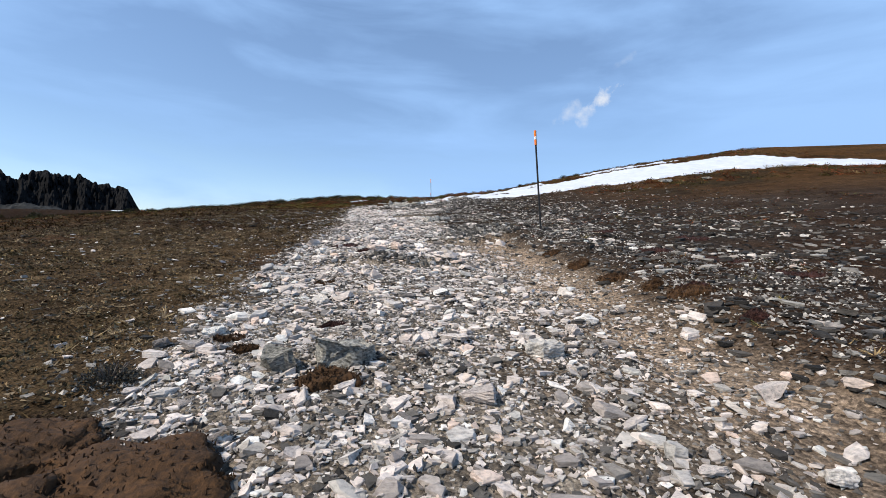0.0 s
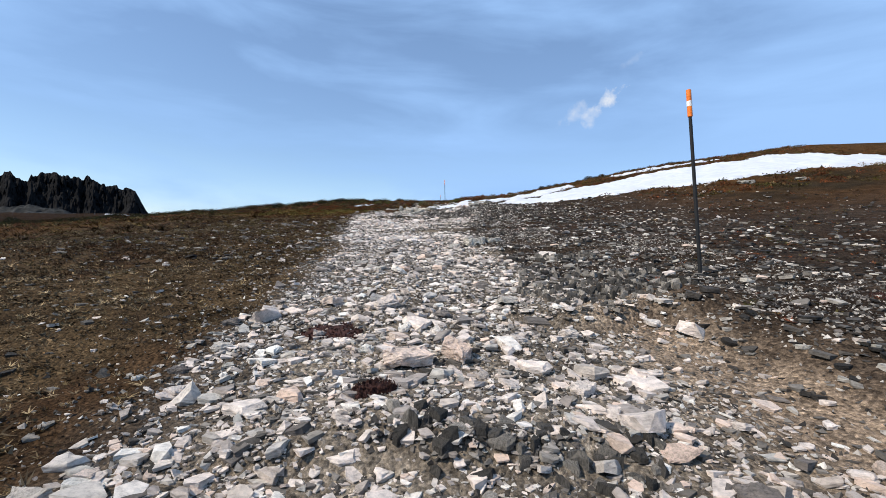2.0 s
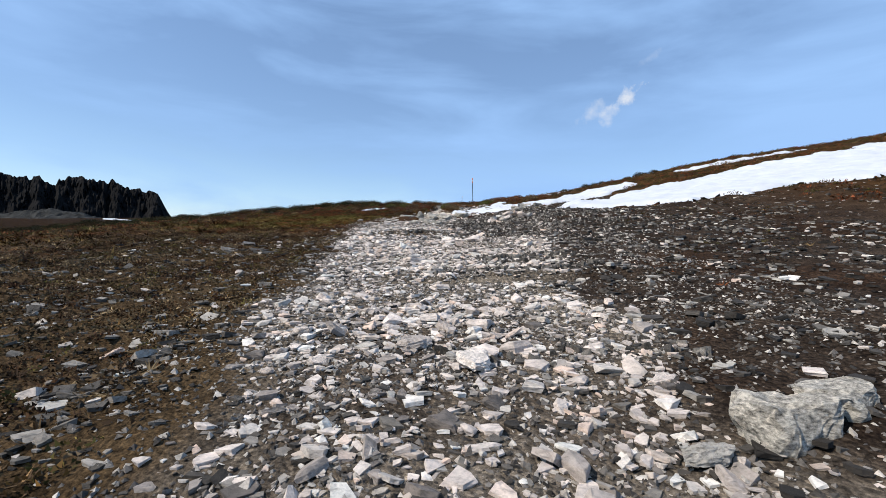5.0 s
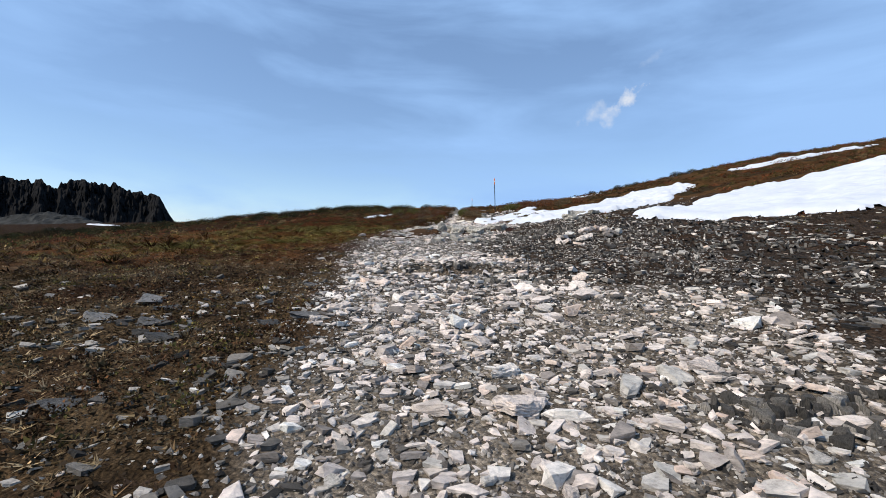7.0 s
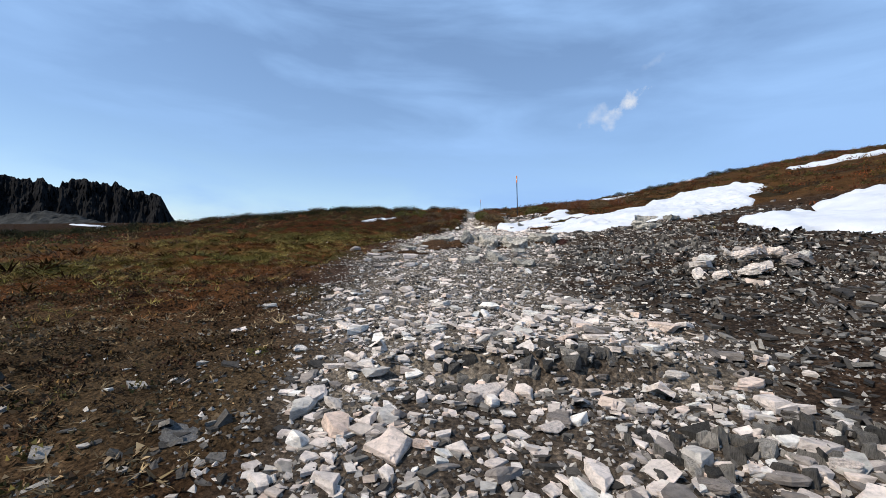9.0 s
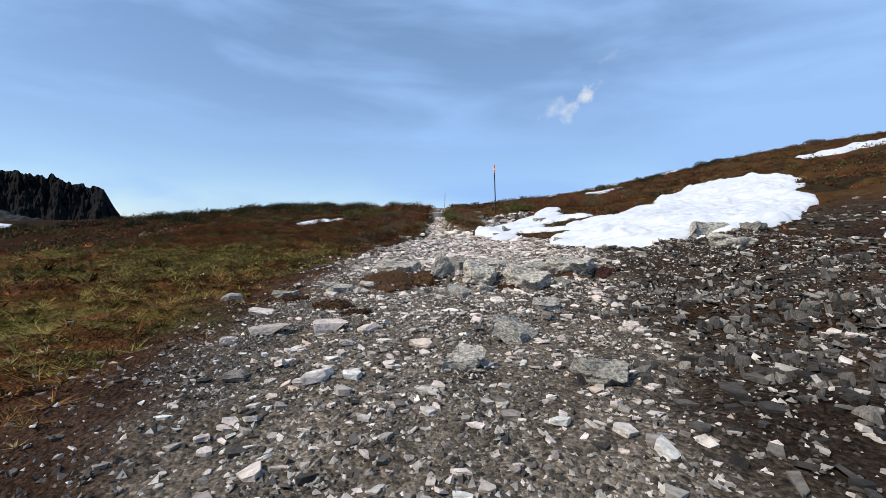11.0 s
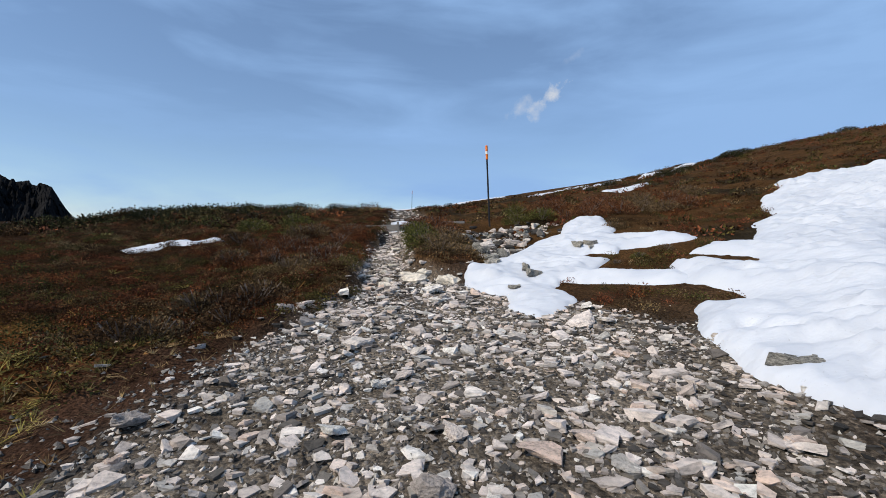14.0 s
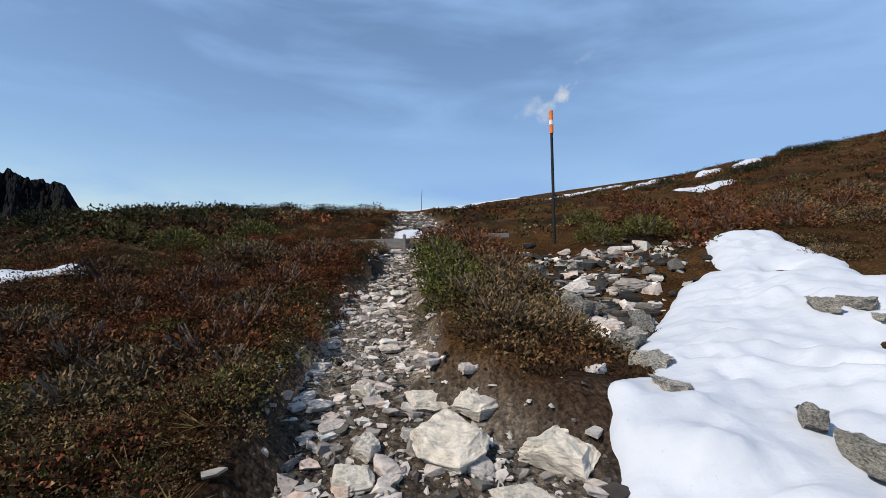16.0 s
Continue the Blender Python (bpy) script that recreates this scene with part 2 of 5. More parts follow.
def ramp(v, a, b):
    t = np.clip((np.asarray(v, float) - a) / (b - a), 0, 1)
    return t * t * (3 - 2 * t)


def bell(x, y, cx, cy, rx, ry):
    return np.exp(-((x - cx) / rx) ** 2 - ((y - cy) / ry) ** 2)


CROSS_U = [-4000, -700, -250, -110, -60, -40, -7, -2, 0, 2, 5, 8, 40, 60, 85, 120, 250, 700, 4000]
CROSS_Z = [-160, -70, -26, -6.8, -3.1, -3.5, -0.24, -0.15, 0, 0.09, 0.66, 0.97, 7.42, 8.67, 12.3, 12.3, 6, -40, -90]


def base_height(x, y):
    u = x - smooth_line(y, LINE_X)
    z = smooth_line(y, LINE_Z)
    side = sum(np.interp(u + d, CROSS_U, CROSS_Z) * k for d, k in ((-.8, .25), (0, .5), (.8, .25)))
    side = np.where(u > 0, side * np.interp(y, [0, 20, 35, 55, 85], [0.46, 0.6, 1.15, 1.15, 0.92]), side)
    side = side * (1 - 0.45 * ramp(u, 14, 42) * (1 - ramp(y, 34, 62)))
    return z + side + 0.33 * bell(x, y, -11, 57, 12, 13) + 0.42 * bell(x, y, 21, 61, 9, 10)


TABLE = np.random.RandomState(7).rand(8192)


def lattice(x, y, seed):
    """Smooth value noise, 0 to 1, one cell a metre."""
    x, y = np.asarray(x, float), np.asarray(y, float)
    xi, yi = np.floor(x).astype(np.int64), np.floor(y).astype(np.int64)
    fx, fy = x - xi, y - yi
    fx, fy = fx * fx * (3 - 2 * fx), fy * fy * (3 - 2 * fy)

    def at(a, b):
        return TABLE[(a * 1619 + b * 3137 + seed * 6971 + (a * b) * 13) & 8191]
    return (at(xi, yi) * (1 - fx) + at(xi + 1, yi) * fx) * (1 - fy) + (at(xi, yi + 1) * (1 - fx) + at(xi + 1, yi + 1) * fx) * fy


def fbm(x, y, seed, octaves=4):
    return sum(lattice(x * 2.03 ** k, y * 2.03 ** k, seed + k) * 0.5 ** (k + 1) for k in range(octaves)) / (1 - 0.5 ** octaves)


def zones(x, y):
    """Shares of the ground's kinds: path, trench, heath."""
    u = x - smooth_line(y, LINE_X)
    wob = (fbm(x * 0.9, y * 0.9, 3) - 0.5) * 1.1
    left = np.interp(y, [0, 8, 11, 12.5, 14.5, 20, 22, 24, 26, 28, 30.5, 35, 37.2, 38.3, 39.5, 42, 44, 60], [-1.3, -1.5, -1.5, -1.3, -0.8, -0.5, -0.6, -0.7, -1.0, -1.3, -1.75, -1.85, -1.5, -0.95, -0.35, -0.45, -0.35, -0.4])
    right = np.interp(y, [0, 4, 8, 12, 16, 20, 22.8, 24.5, 28, 33, 37, 39.3, 40.6, 44, 46, 60], [2.2, 2.4, 2.3, 2.0, 2.0, 3.3, 3.7, 2.0, 1.6, 2.4, 2.6, 1.6, 0.4, 0.35, 0.9, 0.5])
    k = np.interp(y, [0, 38, 40], [1, 1, 0.25])
    path = ramp(u + wob * k, left - 0.25 * k, left + 0.25 * k) * (1 - ramp(u + wob * k, right - 0.35 * k, right + 0.35 * k))
    path = path * (1 - ramp(y, 75, 110))
    return u, path, left, right


def height(x, y):
    z = base_height(x, y)
    u, path, left, right = zones(x, y)
    r2 = x * x + (y - 25) ** 2
    near = 1 - ramp(np.sqrt(r2), 60, 140)
    heath = (1 - path) * near
    later = ramp(y, 24, 38)
    heath = heath * (1 - 0.7 * ramp(u, 0.9, 2.0) * (1 - ramp(u, 6, 9)) * ramp(y, 36, 38) * (1 - ramp(y, 42, 44)))
    # hummocks of the heath, and the sunken path through it
    z = z + heath * (fbm(x * 1.3, y * 1.3, 11) - 0.45) * (0.12 + 0.24 * later)
    z = z + heath * (fbm(x * 4.1, y * 4.1, 12) - 0.5) * 0.07
    z = z + path * (fbm(x * 2.3, y * 2.3, 15) - 0.5) * 0.09 + near * (fbm(x * 9, y * 9, 16) - 0.5) * 0.03
    z = z + heath * 0.25 * ramp(y, 37.5, 40.5) * (1 - ramp(y, 48, 60)) * np.exp(-np.maximum(0, np.abs(u) - 0.4) / 3.0)
    # eroded bank beside the first stretch
    z = z + 0.2 * ramp(u - right, -0.1, 0.75) * ramp(y, 1, 3.5) * (1 - ramp(y, 9.5, 12.5)) * np.exp(-np.maximum(u - right - 0.8, 0) / 2.5)
    # rock ledges that cross the path
    for cx, cy, w, rise in ((-0.2, 8.3, 1.0, 0.13), (1.3, 10.3, 1.0, 0.14), (1.2, 14.3, 1.4, 0.08), (-0.6, 19.0, 1.6, 0.1), (-2.9, 25.0, 1.2, 0.14),
                            (-3.4, 32.6, 2.6, 0.12)):
        d = y - cy - (fbm(x * 2, y * 0 + cy, 21) - 0.5) * 0.5
        z = z + rise * ramp(d, -0.12, 0.06) * np.exp(-np.maximum(d, 0) / 1.6) * np.exp(-((x - cx) / w) ** 4)
    # far swells
    far = ramp(np.sqrt(r2), 60, 200)
    z = z + far * (fbm(x * 0.02, y * 0.02, 31) - 0.5) * 3
    return z


def ground_tints(x, y):
    u, path, left, right = zones(x, y)
    n1, n2, n3 = fbm(x * 0.55, y * 0.55, 41), fbm(x * 1.9, y * 1.9, 42), fbm(x * 0.3, y * 0.8, 43)
    c = lambda *v: np.array(v)[None, :]
    mix = lambda a, b, f: a + (b - a) * f[:, None]
    ones = np.ones(len(x))
    # heath to the left and ahead: brown turf, then rust and olive
    turf = mix(c(0.03, 0.02, 0.012), c(0.095, 0.066, 0.038), n2)
    turf = mix(turf, c(0.052, 0.031, 0.018), ramp(n1, 0.55, 0.75))
    rust = mix(c(0.075, 0.032, 0.012), c(0.14, 0.055, 0.02), n2)
    rust = mix(rust, c(0.11, 0.095, 0.026), ramp(n3, 0.52, 0.66))
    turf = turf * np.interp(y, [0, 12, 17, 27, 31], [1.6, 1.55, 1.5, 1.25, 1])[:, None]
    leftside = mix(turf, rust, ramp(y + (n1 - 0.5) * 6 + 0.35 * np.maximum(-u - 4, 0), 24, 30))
    leftside = mix(leftside, c(0.08, 0.038, 0.015), ramp(-u + np.maximum(y - 30, 0) * 0.3, 7, 16) * 0.9)
    leftside = mix(leftside, c(0.034, 0.02, 0.011), ramp(-u, 26, 45))
    lush = 0.8 * ramp(y + (n1 - 0.5) * 5, 30, 34) * (1 - ramp(y, 37.5, 40)) * ramp(-u, 1.6, 2.6) * (1 - ramp(-u, 6, 10)) * ramp(n3, 0.36, 0.52)
    leftside = mix(leftside, c(0.115, 0.094, 0.027), lush)
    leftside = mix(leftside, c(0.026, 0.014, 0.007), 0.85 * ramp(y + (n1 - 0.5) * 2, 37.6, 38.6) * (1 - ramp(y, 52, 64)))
    # scree to the right, heath above the snow
    scree = mix(c(0.03, 0.022, 0.018), c(0.078, 0.06, 0.049), n2)
    scree = mix(scree, c(0.05, 0.03, 0.02), ramp(n1, 0.5, 0.7) * 0.8)
    hill = mix(c(0.065, 0.033, 0.014), c(0.12, 0.066, 0.027), n2)
    hill = mix(hill, c(0.04, 0.03, 0.017), ramp(n1, 0.5, 0.7))
    up = np.maximum(ramp(u, 8, 16) * ramp(y, 15, 26), ramp(y + 0.25 * u, 36, 41))
    rightside = mix(scree, hill, up)
    col = np.where((u < 0)[:, None], leftside, rightside)
    # grit of the path, dust of the bank
    grit = mix(c(0.12, 0.102, 0.086), c(0.30, 0.265, 0.23), n2)
    grit = mix(grit, c(0.11, 0.09, 0.075), ramp(n1, 0.52, 0.7)) * np.interp(y, [0, 6, 12, 30, 34, 38, 41], [1.3, 1.3, 1.1, 0.85, 0.85, 1.05, 1.05])[:, None]
    col = mix(col, grit, path)
    bank = np.exp(-((u - right + 0.15) / 0.5) ** 2) * ramp(y, 1.5, 4) * (1 - ramp(y, 9.5, 12))
    col = mix(col, c(0.38, 0.295, 0.23), np.clip(bank * (0.4 + 0.8 * n2), 0, 1))
    mud = np.exp(-((u - left + 0.2) / 0.55) ** 2) * ramp(y, 24, 28) * (1 - ramp(y, 37, 39)) * 0.85 + bell(x, y, -2.3, 40.0, 0.5, 0.9)
    col = mix(col, c(0.055, 0.043, 0.039), np.clip(mud, 0, 1) * (0.5 + 0.5 * n2))
    stony = np.clip(path + ramp(u, 0, 2) * (1 - up), 0, 1)
    return np.clip(col, 0.005, 0.9), stony


def mesh_from(name, verts, faces, mat, tint=None, smooth=False):
    me = bpy.data.meshes.new(name)
    verts, faces = np.asarray(verts, np.float32), np.asarray(faces, np.int32)
    k = faces.shape[1]
    me.vertices.add(len(verts))
    me.vertices.foreach_set("co", verts.ravel())
    me.loops.add(faces.size)
    me.loops.foreach_set("vertex_index", faces.ravel())
    me.polygons.add(len(faces))
    me.polygons.foreach_set("loop_start", np.arange(0, faces.size, k, dtype=np.int32))
    me.polygons.foreach_set("loop_total", np.full(len(faces), k, np.int32))
    me.polygons.foreach_set("use_smooth", np.full(len(faces), smooth, bool))
    me.update(calc_edges=True)
    if tint is not None:
        a = me.attributes.new("tint", "FLOAT_COLOR", "POINT")
        a.data.foreach_set("color", np.c_[tint, np.ones(len(tint))].astype(np.float32).ravel())
    me.materials.append(mat)
    return me


def grid_faces(nx, ny):
    i = np.arange(nx * ny).reshape(ny, nx)
    return np.stack([i[:-1, :-1], i[:-1, 1:], i[1:, 1:], i[1:, :-1]], -1).reshape(-1, 4)


def stretched(lo, hi, step, end, n):
    inner = np.arange(lo, hi + step / 2, step)
    grow = (np.geomspace(1, 1 + (end - 0) / 4, n) - 1) * 4
    grow = grow[1:]
    return np.r_[(lo - grow)[::-1], inner, hi + grow]


def build_ground():
    xs, ys = stretched(-9, 8, 0.125, 3800, 80), stretched(-0.5, 48, 0.125, 3800, 80)
    gx, gy = np.meshgrid(xs, ys)
    x, y = gx.ravel(), gy.ravel()
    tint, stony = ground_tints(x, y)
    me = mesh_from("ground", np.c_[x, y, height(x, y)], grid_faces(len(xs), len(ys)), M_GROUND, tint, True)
    a = me.attributes.new("stony", "FLOAT", "POINT")
    a.data.foreach_set("value", stony.astype(np.float32))
    return tagged(new("ground", me), "stony brown alpine moorland rising to a hill", "ground", kind="structure")


build_ground()

# ---------------------------------------------------------------- snow


def blobs(x, y, full, holes=()):
    f = np.full(len(x), -9.0)
    for cx, cy, rx, ry, a in full:
        ca, sa = math.cos(radians(a)), math.sin(radians(a))
        dx, dy = (x - cx) * ca + (y - cy) * sa, -(x - cx) * sa + (y - cy) * ca
        f = np.maximum(f, (1 - np.sqrt((dx / rx) ** 2 + (dy / ry) ** 2)) * min(rx, ry))
    for cx, cy, rx, ry, a in holes:
        ca, sa = math.cos(radians(a)), math.sin(radians(a))
        dx, dy = (x - cx) * ca + (y - cy) * sa, -(x - cx) * sa + (y - cy) * ca
        f = np.minimum(f, (np.sqrt((dx / rx) ** 2 + (dy / ry) ** 2) - 1) * min(rx, ry))
    return f


def snow_patch(label, full, holes, step, thick, rough=0.35):
    x0, x1 = min(c[0] - max(c[2:4]) for c in full) - 0.3, max(c[0] + max(c[2:4]) for c in full) + 0.3
    y0, y1 = min(c[1] - max(c[2:4]) for c in full) - 0.3, max(c[1] + max(c[2:4]) for c in full) + 0.3
    xs, ys = np.arange(x0, x1, step), np.arange(y0, y1, step)
    gx, gy = np.meshgrid(xs, ys)
    x, y = gx.ravel(), gy.ravel()
    f = 0.06 + blobs(x, y, full, holes) + (fbm(x * 1.1, y * 1.1, 51) - 0.5) * 2 * rough + (fbm(x * 4, y * 4, 52) - 0.5) * rough * 0.5
    lift = np.where(f > 0, thick * np.clip(f / (thick * 2.2), 0, 1) ** 0.6, 1.3 * f)
    cups = np.abs(fbm(x * 2.0 + 0.5 * y, y * 5.2 - x * 0.8, 61, 2) - 0.5)
    wave = fbm(x * 3.4 + 1.4 * y, y * 8.5 - x * 1.5, 63, 2) - 0.5
    ridge = 1 - np.abs(2 * fbm(x * 3.3 + 0.6 * y, y * 8.5 - x * 1.0, 65, 2) - 1)
    bend = fbm(x * 0.7, y * 0.7, 67, 3) * 9 + fbm(x * 3.1, y * 3.1, 68, 2) * 2.4
    comb = np.sin(y * 24 + x * 5 + bend * 2) * (0.25 + ramp(fbm(x * 1.3, y * 1.3, 69, 2), 0.35, 0.62))
    ripple = np.minimum(ridge, 0.98) * (0.085 if step < 0.1 else 0.04) + comb * (0.022 if step < 0.1 else 0.0)
    ground = height(x, y)
    z = np.maximum(ground + (base_height(x, y) - 0.01 - ground) * ramp(f, 0.0, 0.5), ground) + lift + 0.014 + ramp(f, 0.03, 0.35) * (ripple - 0.05 - cups * 0.06 + wave * 0.05)
    faces = grid_faces(len(xs), len(ys))
    keep = (f[faces] > -max(0.12, step * 1.5)).all(1)
    faces = faces[keep]
    used, inv = np.unique(faces, return_inverse=True)
    me = mesh_from("snow_patch", np.c_[x, y, z][used], inv.reshape(-1, 4), M_SNOW, None, True)
    return tagged(new("snow_patch", me), label, "snow patch", "snow patches on the moor", "stuff")


TONGUE = [(-0.85, 40.85, 1.75, 0.78, 53), (-1.9, 39.68, 0.58, 0.7, 0), (-1.76, 38.85, 0.34, 0.7, -10), (0.28, 42.45, 0.42, 0.9, -18), (0.35, 41.0, 0.95, 0.42, -35), (-0.8, 39.25, 0.95, 0.24, -46)]
FIELD = [(0.6, 36.35, 1.6, 1.85, 0), (0.75, 38.6, 1.1, 0.8, 50), (1.8, 36.5, 2.4, 2.05, 47), (3.7, 38.7, 3.1, 2.25, 47), (6.2, 41.9, 3.7, 2.0, 50), (7.7, 44.2, 1.5, 1.5, 0)]
WIDE = [(4.2, 30.9, 1.7, 1.9, 30), (8, 31.6, 4.5, 3.5, 10), (13, 32.4, 6, 4.5, 15), (19, 34, 6, 5, 20), (25, 37.5, 7, 7.5, 20), (28, 43.5, 4, 6.5, -20)]
TONGUE_HOLES = [(0.15, 39.75, 1.35, 0.33, -52), (-0.75, 38.5, 1.1, 0.32, -48), (0.1, 42.05, 0.2, 0.16, 0), (0.45, 41.1, 0.3, 0.09, -40)]
FIELD_HOLES = [(2.6, 38.6, 0.5, 0.1, 30), (3.4, 39.4, 0.45, 0.09, 30), (0.1, 39.7, 1.3, 0.3, -52), (-0.75, 38.45, 1.1, 0.36, -48), (1.15, 34.5, 0.5, 0.3, 20), (-0.85, 36.3, 0.3, 0.14, 0), (-0.75, 36.95, 0.25, 0.1, 0), (5.3, 39.6, 0.5, 0.1, 35)]
snow_patch("old rippled snow tongue melting beside the stony track", TONGUE, TONGUE_HOLES, 0.035, 0.08, 0.14)
snow_patch("broad old snowfield with sun cups beside dark rocks", FIELD, FIELD_HOLES, 0.045, 0.08, 0.2)
snow_patch("wide bright snowfield across the brown hillside", WIDE, [], 0.12, 0.14, 0.7)
snow_patch("thin snow strip high on the brown hillside", [(17.8, 48.9, 3.8, 0.65, 12), (23, 50.5, 2.5, 0.5, 20)], [], 0.2, 0.15, 0.5)
for cx, cy, rx, ry, a in ((7.2, 68.5, 2.2, 0.5, 25), (10.6, 71, 2.6, 0.5, 30), (10.2, 63, 1.3, 0.4, 20), (10.9, 59.3, 1.0, 0.5, 50), (13.4, 60.2, 1.7, 0.5, 45), (8.6, 61.5, 1.2, 0.4, 20), (5.6, 51.6, 0.8, 0.35, 15),
                          (-4, 111, 6, 1.2, 3), (7, 109, 6, 1.4, 8), (1.5, 84, 2.2, 0.5, 5)):
    snow_patch("small melting snow strip on the far hillside", [(cx, cy, rx, ry, a)], [], 0.12, 0.12, 0.3)
for cx, cy, rx, ry, a in ((-3.45, 47.6, 0.26, 0.6, -5), (-2.9, 46.0, 0.5, 0.16, 10)):
    snow_patch("little snow remnant lying on the path", [(cx, cy, rx, ry, a)], [], 0.05, 0.05, 0.12)
for cx, cy, rx, ry, a in ((-8.25, 42.95, 0.36, 0.24, 40), (-7.5, 43.2, 0.42, 0.22, 30), (-58.5, 82.5, 2.4, 1.3, 0), (-51, 77.5, 1.3, 0.8, 0), (-29, 56, 0.7, 0.35, 0), (-54, 80, 0.8, 0.5, 0)):
    snow_patch("small snow remnant in a heath hollow", [(cx, cy, rx, ry, a)], [], 0.06, 0.07, 0.12)

# ---------------------------------------------------------------- stones
RNG = np.random.RandomState(11)


def ball(level):
    bm = bmesh.new()
    bmesh.ops.create_icosphere(bm, subdivisions=level, radius=1)
    v = np.array([p.co[:] for p in bm.verts])
    f = np.array([[p.index for p in q.verts] for q in bm.faces])
    bm.free()
    return v, f


BALLS = {k: ball(k) for k in (1, 2, 3, 4)}


def rock_shape(level, rng, flat=0.35, cuts=7, rough=0.0):
    """A broken slab: a ball cut by flat planes, thin along z."""
    v, f = BALLS[level]
    v = v.copy()
    for _ in range(cuts):
        a = rng.rand() * 2 * math.pi
        n = np.array([math.cos(a), math.sin(a), rng.normal(0, 0.28)])
        n /= np.linalg.norm(n)
        d = rng.uniform(0.34, 0.66)
        v -= np.maximum(v @ n - d, 0)[:, None] * n
    for s in (1, -1):
        n = np.array([rng.normal(0, 0.1), rng.normal(0, 0.1), s])
        n /= np.linalg.norm(n)
        v -= np.maximum(v @ n - 0.33, 0)[:, None] * n
    v[:, 2] *= flat * 3
    v[:, 0] *= rng.uniform(1.0, 1.45)
    v[:, :2] /= np.abs(v[:, :2]).max()
    v[:, 2] *= 0.9
    if rough:
        v += rough * np.stack([fbm(v[:, 0] * 3 + i * 9 + 50, v[:, 1] * 3 + v[:, 2] * 4 + 50, 71 + i) - 0.5 for i in range(3)], 1)
        lay = v[:, 2] / flat * 5
        v[:, :2] *= (1 + rough * 0.5 * (np.abs(lay % 1 - 0.5) - 0.25))[:, None]
    return v, f


def plate_shape(n, rng, flat, chamfer=True):
    """A split slate piece: ragged outline, slanting broken top, chipped sides."""
    a = (np.arange(n) + rng.uniform(-0.45, 0.45, n)) * 2 * math.pi / n
    r = rng.uniform(0.5, 1.0, n)
    ring = np.stack([np.cos(a) * r * rng.uniform(1.0, 1.7), np.sin(a) * r], 1)
    ring /= np.abs(ring).max()
    tip = rng.normal(0, 0.35, 2)
    rows = [np.c_[ring * rng.uniform(0.75, 1.0, n)[:, None], np.full(n, -flat)]]
    if chamfer:
        rows.append(np.c_[ring, flat * rng.uniform(-0.3, 0.7, n)])
        inner = ring * rng.uniform(0.6, 0.95, n)[:, None]
        rows.append(np.c_[inner, flat * (1 + inner @ tip + rng.normal(0, 0.16, n))])
    else:
        rows.append(np.c_[ring * 0.95, flat * (1 + ring @ tip + rng.normal(0, 0.12, n))])
    v = np.concatenate(rows)
    f = []
    for k in range(len(rows) - 1):
        for i in range(n):
            j = (i + 1) % n
            f += [(k * n + i, k * n + j, (k + 1) * n + j), (k * n + i, (k + 1) * n + j, (k + 1) * n + i)]
    top = (len(rows) - 1) * n
    v = np.concatenate([v, [[*(rows[-1][:, :2].mean(0) + rng.normal(0, 0.12, 2)), rows[-1][:, 2].mean() + flat * rng.uniform(0, 0.25)]]])
    f += [(top + i, top + (i + 1) % n, len(v) - 1) for i in range(n)]
    return v, np.array(f)


def split_faces(v, f):
    """Each triangle into four, on shared midpoints."""
    e = np.sort(np.concatenate([f[:, [0, 1]], f[:, [1, 2]], f[:, [2, 0]]]), 1)
    u, inv = np.unique(e, axis=0, return_inverse=True)
    m = inv.reshape(3, -1) + len(v)
    a, b, c = f.T
    return np.concatenate([v, (v[u[:, 0]] + v[u[:, 1]]) / 2]), np.concatenate([np.stack(t, 1) for t in ((a, m[0], m[2]), (m[0], b, m[1]), (m[2], m[1], c), (m[0], m[1], m[2]))])


def slab_shape(n, rng, flat, rough):
    """A large split slab: stepped bedding layers along the sides, pitted top, chipped corners."""
    v, f = plate_shape(n, rng, flat)
    for _ in range(3):
        v, f = split_faces(v, f)
    k = rng.uniform(0, 60)
    q = lambda a, seed, w: fbm(v[:, 0] * a + k, v[:, 1] * a + v[:, 2] * a * w + k, seed) - 0.5
    side = np.clip(np.linalg.norm(v[:, :2], axis=1) - 0.35, 0, 1)
    bed = np.abs((v[:, 2] / flat * 2.2 + q(1.6, 75, 1.0) * 2.5) % 1 - 0.5) - 0.25
    v[:, :2] *= (1 + side * (bed * 0.16 + q(2.6, 71, 2.0) * rough * 2.2))[:, None]
    v[:, 2] += flat * (q(2.2, 72, 0.2) * 0.9 + q(6.5, 73, 0.2) * 0.5)
    v[:, :2] += np.stack([q(6, 76, 3.0), q(6, 77, 3.0)], 1) * rough * 0.6
    return v, f


def turns(k, rng, tilt):
    yaw, ax, t = rng.rand(k) * 2 * np.pi, rng.rand(k) * 2 * np.pi, np.abs(rng.normal(0, tilt, k))
    cz, sz = np.cos(yaw), np.sin(yaw)
    rz = np.zeros((k, 3, 3))
    rz[:, 0, 0], rz[:, 0, 1], rz[:, 1, 0], rz[:, 1, 1], rz[:, 2, 2] = cz, -sz, sz, cz, 1
    u = np.stack([np.cos(ax), np.sin(ax), np.zeros(k)], 1)
    c, s = np.cos(t), np.sin(t)
    kx = np.zeros((k, 3, 3))
    kx[:, 0, 2], kx[:, 1, 2], kx[:, 2, 0], kx[:, 2, 1] = u[:, 1], -u[:, 0], -u[:, 1], u[:, 0]
    rt = np.eye(3)[None] + s[:, None, None] * kx + (1 - c)[:, None, None] * (kx @ kx)
    return rt @ rz


